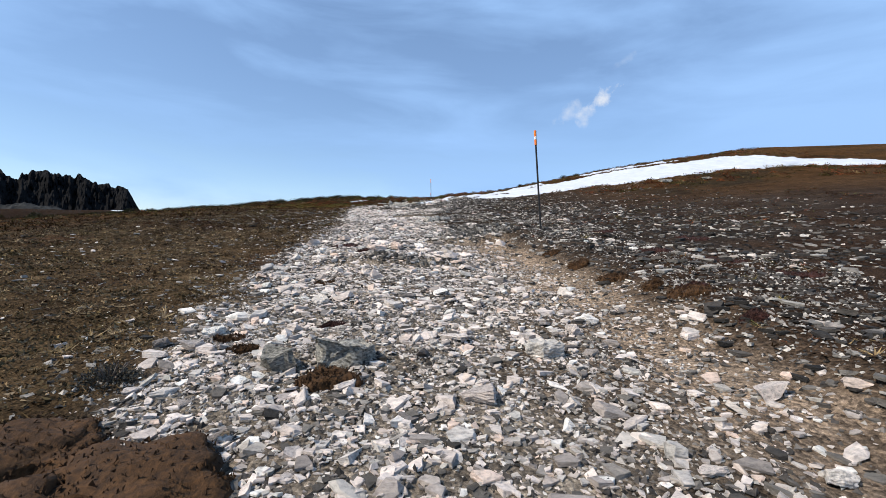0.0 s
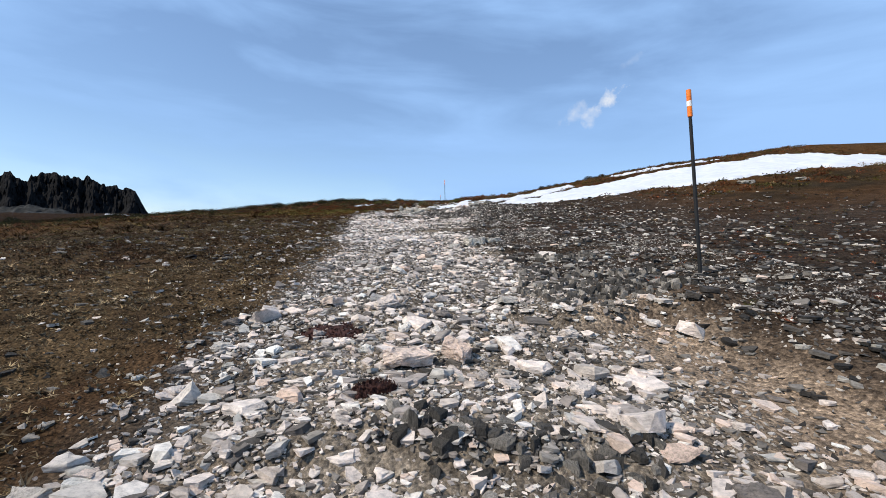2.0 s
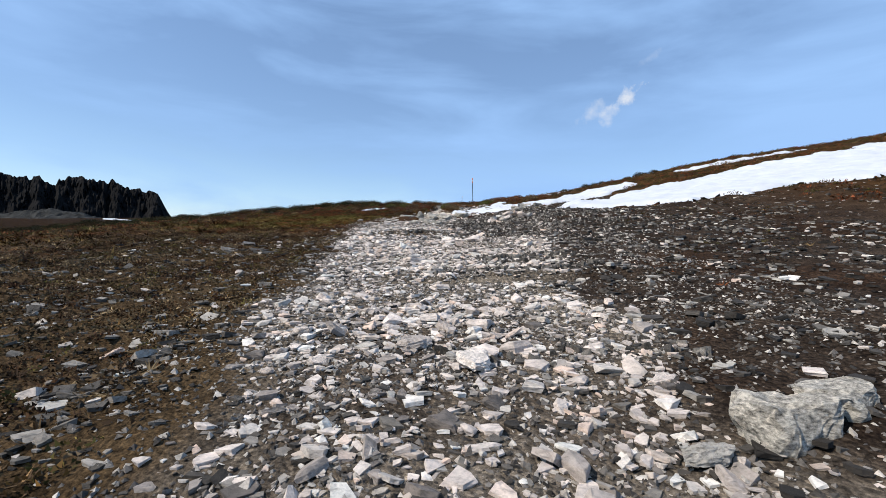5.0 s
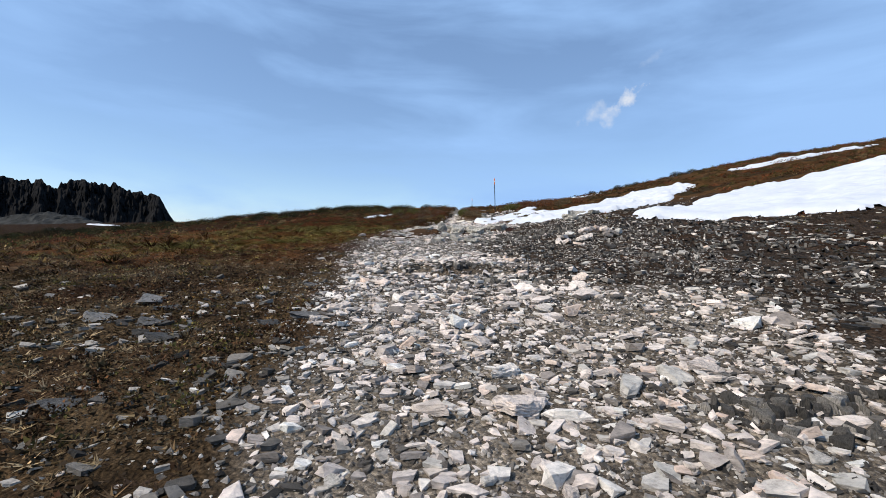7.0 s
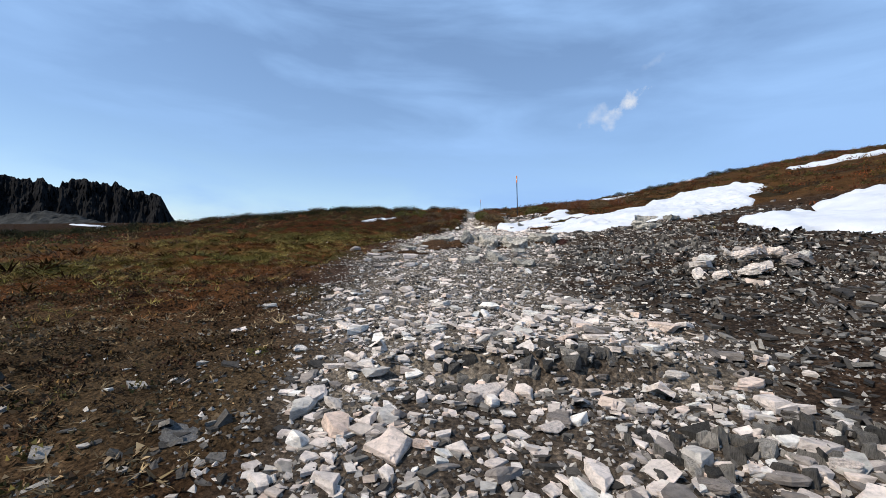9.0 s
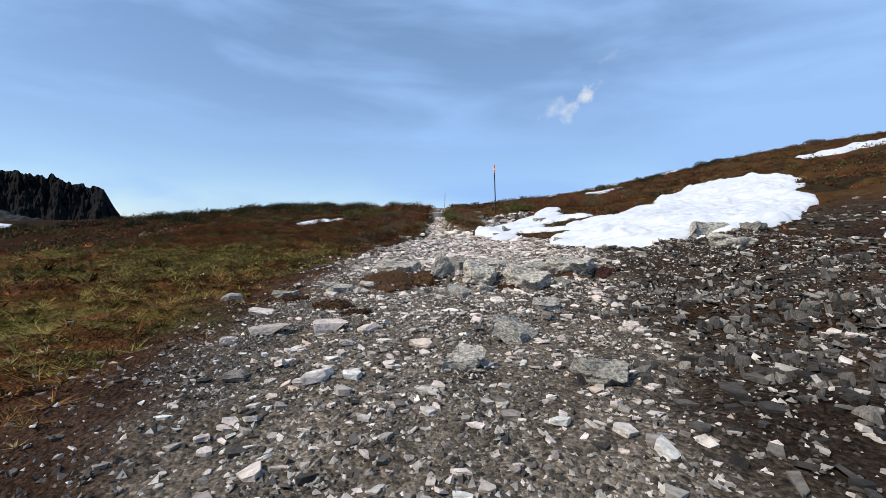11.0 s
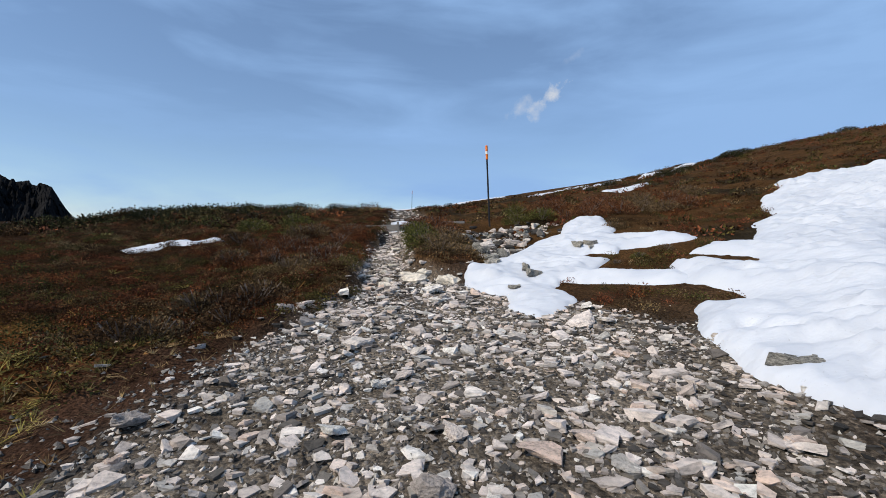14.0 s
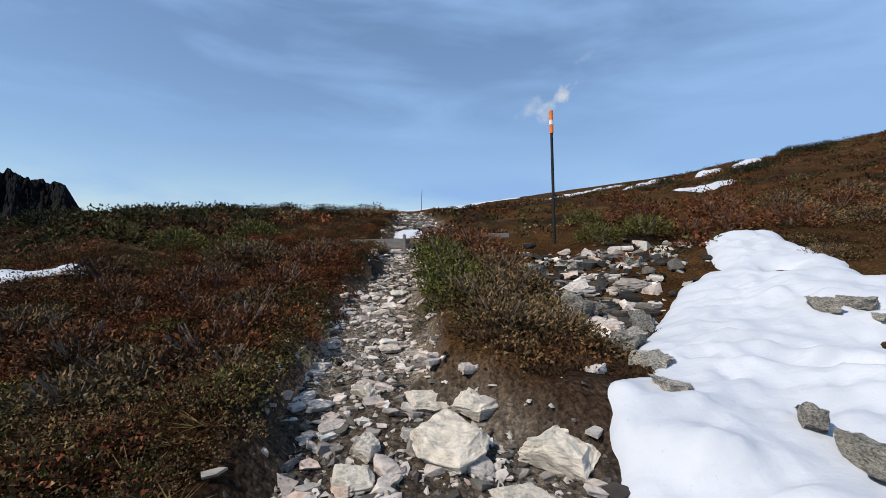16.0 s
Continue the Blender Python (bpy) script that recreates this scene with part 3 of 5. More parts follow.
def baked(name, shapes, places, sizes, rot, mat, tints=None, rng=RNG):
    """One mesh out of many copies of a few shapes."""
    vs, fs, ts, off = [], [], [], 0
    pick = rng.randint(0, len(shapes), len(places))
    for i, (v, f) in enumerate(shapes):
        idx = np.nonzero(pick == i)[0]
        if not len(idx):
            continue
        p = np.einsum("kij,vj->kvi", rot[idx], v) * sizes[idx][:, None, None] + places[idx][:, None, :]
        vs.append(p.reshape(-1, 3))
        fs.append((f[None] + (np.arange(len(idx)) * len(v))[:, None, None] + off).reshape(-1, 3))
        if tints is not None:
            ts.append(np.repeat(tints[idx], len(v), 0))
        off += len(idx) * len(v)
    return mesh_from(name, np.concatenate(vs), np.concatenate(fs), mat, np.concatenate(ts) if ts else None)


def in_snow(x, y):
    a = np.maximum(blobs(x, y, TONGUE, TONGUE_HOLES), blobs(x, y, FIELD + WIDE, FIELD_HOLES))
    return a > -0.06


def scatter(n, x0, x1, y0, y1, chance, rng):
    x, y = rng.uniform(x0, x1, n), rng.uniform(y0, y1, n)
    k = rng.rand(n) < chance(x, y)
    return x[k], y[k]


def rubble(name, label, n, box, chance, size, shapes, mat, tilt=0.22, sink=0.1):
    x, y = scatter(n, *box, chance, RNG)
    s = np.clip(np.exp(RNG.normal(math.log(size[0]), size[1], len(x))), size[0] * 0.4, size[2])
    z = height(x, y) + s * sink
    me = baked(name, shapes, np.c_[x, y, z], s, turns(len(x), RNG, tilt), mat)
    return tagged(new(name, me), label, "stones", kind="stuff")


CHIPS = [plate_shape(RNG.randint(4, 7), RNG, RNG.uniform(0.1, 0.26), False) for _ in range(24)]
SLABS = [plate_shape(RNG.randint(4, 8), RNG, RNG.uniform(0.1, 0.3)) for _ in range(30)]
SLABS += [rock_shape(1, RNG, RNG.uniform(0.2, 0.36), 5) for _ in range(10)]


def on_path(x, y):
    u, path, left, right = zones(x, y)
    bank = np.exp(-((u - right + 0.1) / 0.6) ** 2) * ramp(y, 1.5, 4) * (1 - ramp(y, 9.5, 12))
    mud = np.exp(-((u + 1.6) / 0.6) ** 2) * ramp(y, 25.5, 28) * (1 - ramp(y, 37, 38.5))
    worn = np.interp(y, [25.5, 27, 31.5, 33], [1, 0.4, 0.4, 1])
    return path * worn * (1 - 0.6 * bank) * (1 - 0.75 * mud) * (1 - 0.6 * bell(x, y, 1.4, 11.2, 0.9, 0.9))


def path_clumps(x, y):
    u, path, left, right = zones(x, y)
    bank = np.exp(-((u - right + 0.1) / 0.6) ** 2) * ramp(y, 1.5, 4) * (1 - ramp(y, 9.5, 12))
    mud = np.exp(-((u + 1.6) / 0.6) ** 2) * ramp(y, 25.5, 28) * (1 - ramp(y, 37, 38.5))
    thin = np.interp(y, [0, 26, 28, 31.5, 33, 40], [1, 1, 0.14, 0.16, 0.85, 1.0])
    return path * (1 - 0.85 * bank) * (1 - 0.8 * mud) * thin * (1 - 0.92 * bell(x, y, 1.4, 11.2, 0.9, 0.9)) * np.clip(0.25 + 1.5 * ramp(fbm(x * 0.8, y * 0.8, 81), 0.38, 0.62), 0, 1)


def on_scree(x, y):
    u, path, left, right = zones(x, y)
    return (1 - path) * ramp(u, 0.5, 2) * (1 - ramp(y + 0.25 * u, 35, 39)) * (1 - 0.85 * ramp(u, 7, 12)) * (~in_snow(x, y)) * (0.35 + 0.65 * ramp(fbm(x, y, 83), 0.4, 0.6))


def on_turf(x, y):
    u, path, left, right = zones(x, y)
    return (1 - path) * ramp(-u, 0.5, 1.5) * (1 - ramp(y, 19, 27) * (1 - np.exp(-np.maximum(left - u, 0) / 0.5))) * np.exp(-np.maximum(left - u, 0) / 2.5) * (1 - ramp(y, 39, 41))


rubble("path_gravel", "pale broken slate chips covering the track", 100000, (-6.5, 5, 0.5, 48), on_path, (0.027, 0.5, 0.08), CHIPS, M_PALE_STUFF, 0.3)
rubble("path_flakes", "dull brown-grey slate flakes bedded in the track", 45000, (-6.5, 5, 0.5, 47), on_path, (0.03, 0.4, 0.07), CHIPS, M_FLAKE, 0.15, 0.05)


def near_start(x, y):
    return on_path(x, y) * (1 - ramp(y, 8, 10)) * (0.4 + 0.6 * ramp(fbm(x * 1.1, y * 1.1, 85), 0.42, 0.58))


rubble("fine_gravel", "fine pale slate gravel between the stones", 30000, (-2, 4, 2.0, 10), near_start, (0.016, 0.4, 0.035), CHIPS, M_PALE_STUFF, 0.35)
rubble("path_rubble", "pale flat slate pieces strewn along the track", 42000, (-6.5, 5, 0.8, 47), path_clumps, (0.038, 0.52, 0.14), SLABS, M_PALE_STUFF, 0.32)
GRIT = []
for _ in range(10):
    ga = (np.arange(4) + RNG.uniform(-0.3, 0.3, 4)) * math.pi / 2
    gr = RNG.uniform(0.5, 1.0, 4)
    GRIT.append((np.r_[np.c_[np.cos(ga) * gr, np.sin(ga) * gr, np.full(4, -0.3)], [[*RNG.normal(0, 0.25, 2), RNG.uniform(0.25, 0.6)]]], np.array([(k, (k + 1) % 4, 4) for k in range(4)])))


def grit_ground(x, y):
    u, path, left, right = zones(x, y)
    slope = ramp(u, 0.5, 2) * (1 - ramp(y + 0.25 * u, 35, 39)) * (1 - ramp(u, 4, 6.5)) * (~in_snow(x, y))
    edge = np.exp(-np.maximum(left - u, 0) / 0.35) * 0.5 * (1 - ramp(y, 36, 38))
    bank = np.exp(-((u - right + 0.1) / 0.6) ** 2) * ramp(y, 1.5, 4) * (1 - ramp(y, 9.5, 12))
    return (1 - 0.6 * bank) * np.maximum.reduce([path, 0.45 * slope, edge]) * (0.45 + 0.55 * ramp(fbm(x * 1.7, y * 1.7, 88), 0.36, 0.55))


for gy in range(0, 48, 8):
    mid = float(smooth_line(gy + 4, LINE_X))
    rubble("fine_grit", "fine broken slate grit between the stones", 82000 if gy < 40 else 42000, (mid - 3.2, mid + 5, max(gy, 1.5), gy + 8), grit_ground, (0.0175, 0.42, 0.04), GRIT, M_GRIT, 0.3, 0.15)
rubble("dark_scree", "dark slate chips on the bare slope", 75000, (-3.5, 12, 0.5, 38), on_scree, (0.034, 0.5, 0.1), CHIPS, M_DARK_STUFF)
rubble("scattered_slate", "pale slate pieces scattered on the dark slope", 7000, (-3.5, 12, 0.5, 38), on_scree, (0.034, 0.5, 0.11), SLABS, M_PALE_STUFF)
rubble("turf_stones", "small stones lying in brown turf", 9000, (-9, 2, 0.5, 41), on_turf, (0.02, 0.6, 0.09), CHIPS, M_PALE_STUFF)
rubble("turf_slate", "dull brown slate flakes half sunk in turf", 13000, (-9, 2, 0.5, 41), on_turf, (0.026, 0.5, 0.08), CHIPS, M_FLAKE, 0.2, 0.0)


def on_far_path(x, y):
    return zones(x, y)[1] * 0.8


rubble("far_path_stones", "weathered slate stones on the far track", 9000, (-7, 0, 47, 78), on_far_path, (0.05, 0.5, 0.16), SLABS, M_FLAKE, 0.3)
rubble("far_path_chips", "pale slate chips on the far track", 4000, (-7, 0, 47, 78), on_far_path, (0.05, 0.5, 0.14), SLABS, M_PALE_STUFF, 0.3)


def in_gully(x, y):
    return np.clip(1.4 * bell(x, y, -1.55, 42.0, 0.55, 1.2) + bell(x, y, -0.9, 43.3, 0.7, 0.5), 0, 1) * (~in_snow(x, y))


rubble("gully_rubble", "grey slate rubble in the gully beside snow", 1500, (-3, 0.5, 40, 44.5), in_gully, (0.07, 0.45, 0.17), SLABS, M_DARK_STUFF, 0.35)
rubble("gully_chips", "pale slate chips in the gully beside snow", 900, (-3, 0.5, 40, 44.5), in_gully, (0.06, 0.45, 0.14), SLABS, M_PALE_STUFF, 0.3)


def fin_slope(x, y):
    u, path, left, right = zones(x, y)
    a = ramp(u, 1.6, 2.6) * (1 - ramp(u, 5.5, 7.5)) * ramp(y, 21, 24) * (1 - ramp(y, 31, 34)) + 0.35 * bell(x, y, 1.6, 12.6, 1.2, 1.2) + bell(x, y, -0.6, 19.4, 1.6, 0.8) + bell(x, y, -2.9, 32.7, 1.6, 0.35)
    return np.clip(a, 0, 1) * (0.3 + 0.7 * ramp(fbm(x * 1.4, y * 1.4, 87), 0.4, 0.55)) * (~in_snow(x, y))


FINS = [(v[:, [2, 0, 1]] * [0.9, 0.7, 1.2], f) for v, f in (plate_shape(RNG.randint(4, 6), RNG, 0.2, False) for _ in range(12))]
fx, fy = scatter(17000, -5, 7, 9, 34, fin_slope, RNG)
fs = RNG.uniform(0.03, 0.06, len(fx)) * np.interp(fy, [20, 26, 32, 33], [1, 1.6, 1.6, 1])
fr = turns(len(fx), RNG, 0.2)
fa = RNG.normal(0.15, 0.35, len(fx))
fz = np.zeros((len(fx), 3, 3))
fz[:, 0, 0], fz[:, 0, 1], fz[:, 1, 0], fz[:, 1, 1], fz[:, 2, 2] = np.cos(fa), -np.sin(fa), np.sin(fa), np.cos(fa), 1
tagged(new("slate_fins", baked("slate_fins", FINS, np.c_[fx, fy, height(fx, fy) - fs * 0.2], fs, fz, M_DARK_STUFF)), "dark upright slate splinters on the weathered slope", "stones", kind="stuff")


def wet_turf(x, y):
    u, path, left, right = zones(x, y)
    return (1 - path) * ramp(left - u, -0.2, 0.2) * ramp(y, 12, 16) * (1 - ramp(y, 22, 26)) * np.exp(-np.maximum(left - u, 0) / 3.0) * (0.25 + 0.75 * ramp(fbm(x * 0.9, y * 0.9, 147), 0.42, 0.58))


rubble("turf_flakes", "grey-brown slate flakes scattered in wet turf", 16000, (-9, -1.5, 12, 26), wet_turf, (0.035, 0.5, 0.1), CHIPS, M_FLAKE, 0.3)


# ---------------------------------------------------------------- helpers for things
def part(name, bm, mat, parent=None, label="", smooth=False):
    me = bpy.data.meshes.new(name)
    bm.to_mesh(me)
    bm.free()
    me.materials.append(mat)
    if smooth:
        me.polygons.foreach_set("use_smooth", [True] * len(me.polygons))
    ob = new(name, me)
    ob.parent = parent
    return tagged(ob, label)


def hgt(x, y):
    return float(height(np.array([x]), np.array([y]))[0])


def tube(r0, r1, z0, z1, n=14, bevel=0.0):
    bm = bmesh.new()
    bmesh.ops.create_cone(bm, cap_ends=True, segments=n, radius1=r0, radius2=r1, depth=z1 - z0)
    bmesh.ops.translate(bm, vec=(0, 0, (z0 + z1) / 2), verts=bm.verts)
    if bevel:
        bmesh.ops.bevel(bm, geom=[e for e in bm.edges if abs(e.verts[0].co.z - e.verts[1].co.z) < 1e-5], offset=bevel, segments=2, affect="EDGES")
    return bm


def marker_pole(x, y, tall, lean, label, sleeve=0.34):
    root = tagged(new("marker_pole"), label, "marker pole", "marker poles along the track")
    root.matrix_basis = Matrix.Translation((x, y, hgt(x, y) - 0.02)) @ pose(0, 0, 0, lean[0], lean[1], 0)
    part("shaft", tube(0.023, 0.02, -0.25, tall - sleeve + 0.02), M_POLE, root, "black painted shaft")
    part("sleeve", tube(0.029, 0.029, tall - sleeve, tall, 18, 0.006), M_ORANGE, root, "bright orange sleeve")
    part("reflector", tube(0.0315, 0.0315, tall - sleeve * 0.62, tall - sleeve * 0.42, 18, 0.002), M_BAND, root, "white reflective band")
    return root


marker_pole(2.8, 11.93, 2.32, (-2.0, -5.6), "black marker pole with an orange top beside the track")
marker_pole(-1.28, 44.6, 2.0, (-1.0, -3.6), "black marker pole with an orange top in brown heath")
marker_pole(-2.9, 76, 2.0, (0, 0), "thin black marker pole on the far skyline", 0.25)

# ---------------------------------------------------------------- big stones, boulders, cushions
ROCKS = [mesh_from("slate_stone", *slab_shape(RNG.randint(5, 9), RNG, RNG.uniform(0.16, 0.32), 0.2), M_PALE) for _ in range(16)]
ROCKS += [mesh_from("slate_stone", *rock_shape(3, RNG, RNG.uniform(0.16, 0.28), 9, 0.08), M_PALE) for _ in range(4)]
GREYS = [mesh_from("boulder", *rock_shape(4, RNG, RNG.uniform(0.3, 0.44), 6, 0.34), M_GREY) for _ in range(7)]
SLABSTONES = [mesh_from("slate_slab", *rock_shape(4, RNG, 0.22, 8, 0.2), M_WET) for _ in range(3)]
CREAMS = [mesh_from("slate_block", *slab_shape(RNG.randint(5, 8), RNG, 0.34, 0.08), M_CREAM) for _ in range(3)]


def stone(name, label, cat, mesh, x, y, half, thick, yaw, tilt=(0, 0), sink=0.25, group="", wide=1.0):
    ob = new(name, mesh)
    ob.matrix_basis = Matrix.Translation((x, y, hgt(x, y) + half * thick * (0.3 - sink) * 1.2)) @ pose(0, 0, 0, tilt[0], tilt[1], yaw) @ Matrix.Diagonal((half, half * wide, half * thick, 1))
    return tagged(ob, label, cat, group)


PATH_STONES = "loose slate stones on the track"
for k in range(280):
    for _ in range(60):
        y = RNG.uniform(2.8, 44)
        x = float(smooth_line(y, LINE_X)) + RNG.uniform(-1.9, 2.8)
        if RNG.rand() < path_clumps(np.array([x]), np.array([y]))[0] * 0.95 + 0.08:
            break
    half = float(np.clip(np.exp(RNG.normal(math.log(0.078), 0.38)), 0.05, 0.18)) * (0.8 if y > 39.5 else 1)
    stone("slate_stone", "pale angular slate stone lying on the track", "stone", ROCKS[RNG.randint(len(ROCKS))], x, y, half, RNG.uniform(0.5, 1.0),
          RNG.uniform(0, 360), (RNG.normal(0, 9), RNG.normal(0, 9)), 0.1, PATH_STONES)

# (x, y, half length, thickness, yaw, tilt x, tilt y)
for x, y, half, thick, yaw, a, b in ((0.05, 4.72, 0.27, 1.1, 80, 6, 10), (-0.36, 4.6, 0.2, 1.0, -30, 10, -4), (0.2, 15.3, 0.26, 1.3, 10, 0, 4), (0.55, 15.5, 0.24, 0.8, 30, 0, 0),
                                     (-4.1, 33.15, 0.36, 0.7, 8, 8, 0), (-3.55, 32.75, 0.2, 1.6, 60, 14, 30), (-3.25, 33.2, 0.24, 1.1, 25, 10, -6), (-2.93, 32.6, 0.3, 0.9, -15, 22, 6),
                                     (-2.4, 32.3, 0.34, 1.15, -15, 24, 8), (-1.7, 32.75, 0.36, 0.75, -8, 10, 0), (-2.75, 33.2, 0.3, 0.8, -10, 12, 0), (-2.1, 32.95, 0.26, 0.8, 10, 14, 0),
                                     (-4.85, 32.35, 0.27, 0.7, 30, 8, 5), (-5.5, 32.4, 0.2, 0.7, 10, 0, 0), (-3.3, 31.9, 0.16, 1.0, 60, 20, 0), (-2.0, 32.2, 0.15, 0.8, 30, 20, 0),
                                     (1.15, 34.5, 0.42, 0.9, -20, 5, 0), (0.8, 33.3, 0.4, 0.6, 15, 6, 0), (1.6, 33.9, 0.26, 0.9, 10, 0, 0), (-0.85, 36.3, 0.2, 0.8, 15, 0, 5), (-3.0, 32.15, 0.15, 1, 60, 20, 0),
                                     (-2.4, 31.2, 0.18, 0.9, 20, 18, 0), (-2.9, 30.3, 0.22, 1.0, 50, 20, 10), (-3.4, 29.6, 0.16, 1.1, -20, 20, 0), (-2.5, 29.4, 0.2, 1.0, 10, 25, 0),
                                     (12.3, 26.2, 0.42, 0.6, 0, 0, 0), (14.2, 25.6, 0.4, 0.5, 40, 0, 0)):
    stone("boulder", "grey-green foliated slate boulder bedded in the ground", "boulder", GREYS[RNG.randint(len(GREYS))], x, y, half, thick, yaw, (a, b), 0.2, "slate boulders")
for x, y, half, thick, yaw, a, b in ((-2.08, 40.15, 0.12, 0.7, -5, 0, 8), (-0.44, 41.05, 0.13, 1.0, 30, 0, 0), (-0.24, 40.98, 0.13, 0.8, -20, 0, 0), (-0.34, 40.75, 0.06, 1.0, 0, 0, 0),
                                     (-1.62, 39.86, 0.1, 1.5, 70, 10, 30), (-1.6, 39.62, 0.15, 0.9, 0, 0, 10), (-1.95, 39.12, 0.09, 0.7, 20, 0, 0)):
    ob = stone("snowbound_rock", "dark slate rock poking out of old snow", "rock", GREYS[RNG.randint(len(GREYS))], x, y, half, thick, yaw, (a, b), 0.0, "rocks in the snow")
    ob.location.z += 0.065
for x, y, half, thick, yaw, a, b in ((-1.95, 41.75, 0.2, 1.1, 20, 8, 10), (-1.85, 41.35, 0.17, 1.4, -10, 0, -8), (-1.62, 41.3, 0.13, 2.0, 60, 0, 30), (-1.75, 42.3, 0.2, 0.9, 0, 10, 0),
                                     (-1.2, 42.3, 0.22, 0.8, 10, 8, 0), (-1.9, 40.95, 0.15, 1.2, 40, 0, 0), (-1.95, 40.55, 0.12, 1.3, 0, 0, 0), (-2.35, 40.45, 0.08, 1.1, 0, 0, 0),
                                     (-2.1, 42.9, 0.18, 0.9, 70, 0, 0), (-1.5, 43.2, 0.2, 0.8, 30, 0, 0), (-0.9, 43.0, 0.16, 0.9, 0, 0, 0)):
    stone("slate_rock", "grey slate rock in the stony gully by snow", "rock", (GREYS + ROCKS)[RNG.randint(len(GREYS) + 6)], x, y, half, thick, yaw, (a, b), 0.1, "rocks in the gully")
for x, y, half, thick, yaw, a, b, i in ((-2.68, 39.92, 0.19, 1.3, 4, 10, 0, 0), (-3.22, 40.48, 0.15, 0.8, 25, 6, 0, 1), (-2.98, 40.3, 0.14, 1.2, -25, 4, 8, 2),
                                        (-3.15, 40.02, 0.22, 0.8, -40, 12, 0, 1), (-3.54, 40.06, 0.09, 1.5, 70, 20, 0, 2), (-3.6, 40.55, 0.08, 1.3, 20, 20, 10, 0), (-3.56, 39.85, 0.1, 1.1, 10, 10, 0, 1),
                                        (-3.5, 41.3, 0.09, 1.0, 20, 0, 0, 1), (-3.48, 42.65, 0.11, 0.8, 10, 8, 0, 2), (-2.55, 40.25, 0.07, 0.5, -50, 10, 0, 0),
                                        (-2.65, 39.9, 0.1, 1.1, 0, 0, 0, 1), (-2.1, 39.3, 0.13, 0.9, 0, 0, 0, 2), (-2.9, 39.7, 0.12, 0.8, 30, 0, 0, 1)):
    stone("slate_block", "cream quartz-slate block set in the track", "stone", CREAMS[i], x, y, half * 1.0, thick * 0.66, yaw, (a, b), 0.0, "cream blocks in the track")
for x, y, half, yaw in ((-4.2, 22.65, 0.26, 10), (-4.5, 22.4, 0.2, -20), (-5.9, 22.9, 0.24, 15), (-5.7, 22.4, 0.22, 5), (-6.3, 23.2, 0.3, -10), (-6.4, 22.6, 0.28, 20), (-5.2, 21.9, 0.2, 40), (-5.0, 20.7, 0.2, 0), (-4.7, 24.2, 0.16, 10), (-4.6, 19.4, 0.2, 20)):
    stone("slate_slab", "dark wet slate slab sunk in mossy turf", "rock", SLABSTONES[RNG.randint(len(SLABSTONES))], x, y, half * 0.75, 0.6, yaw, (4, 3), 0.22, "dark slabs in the turf")
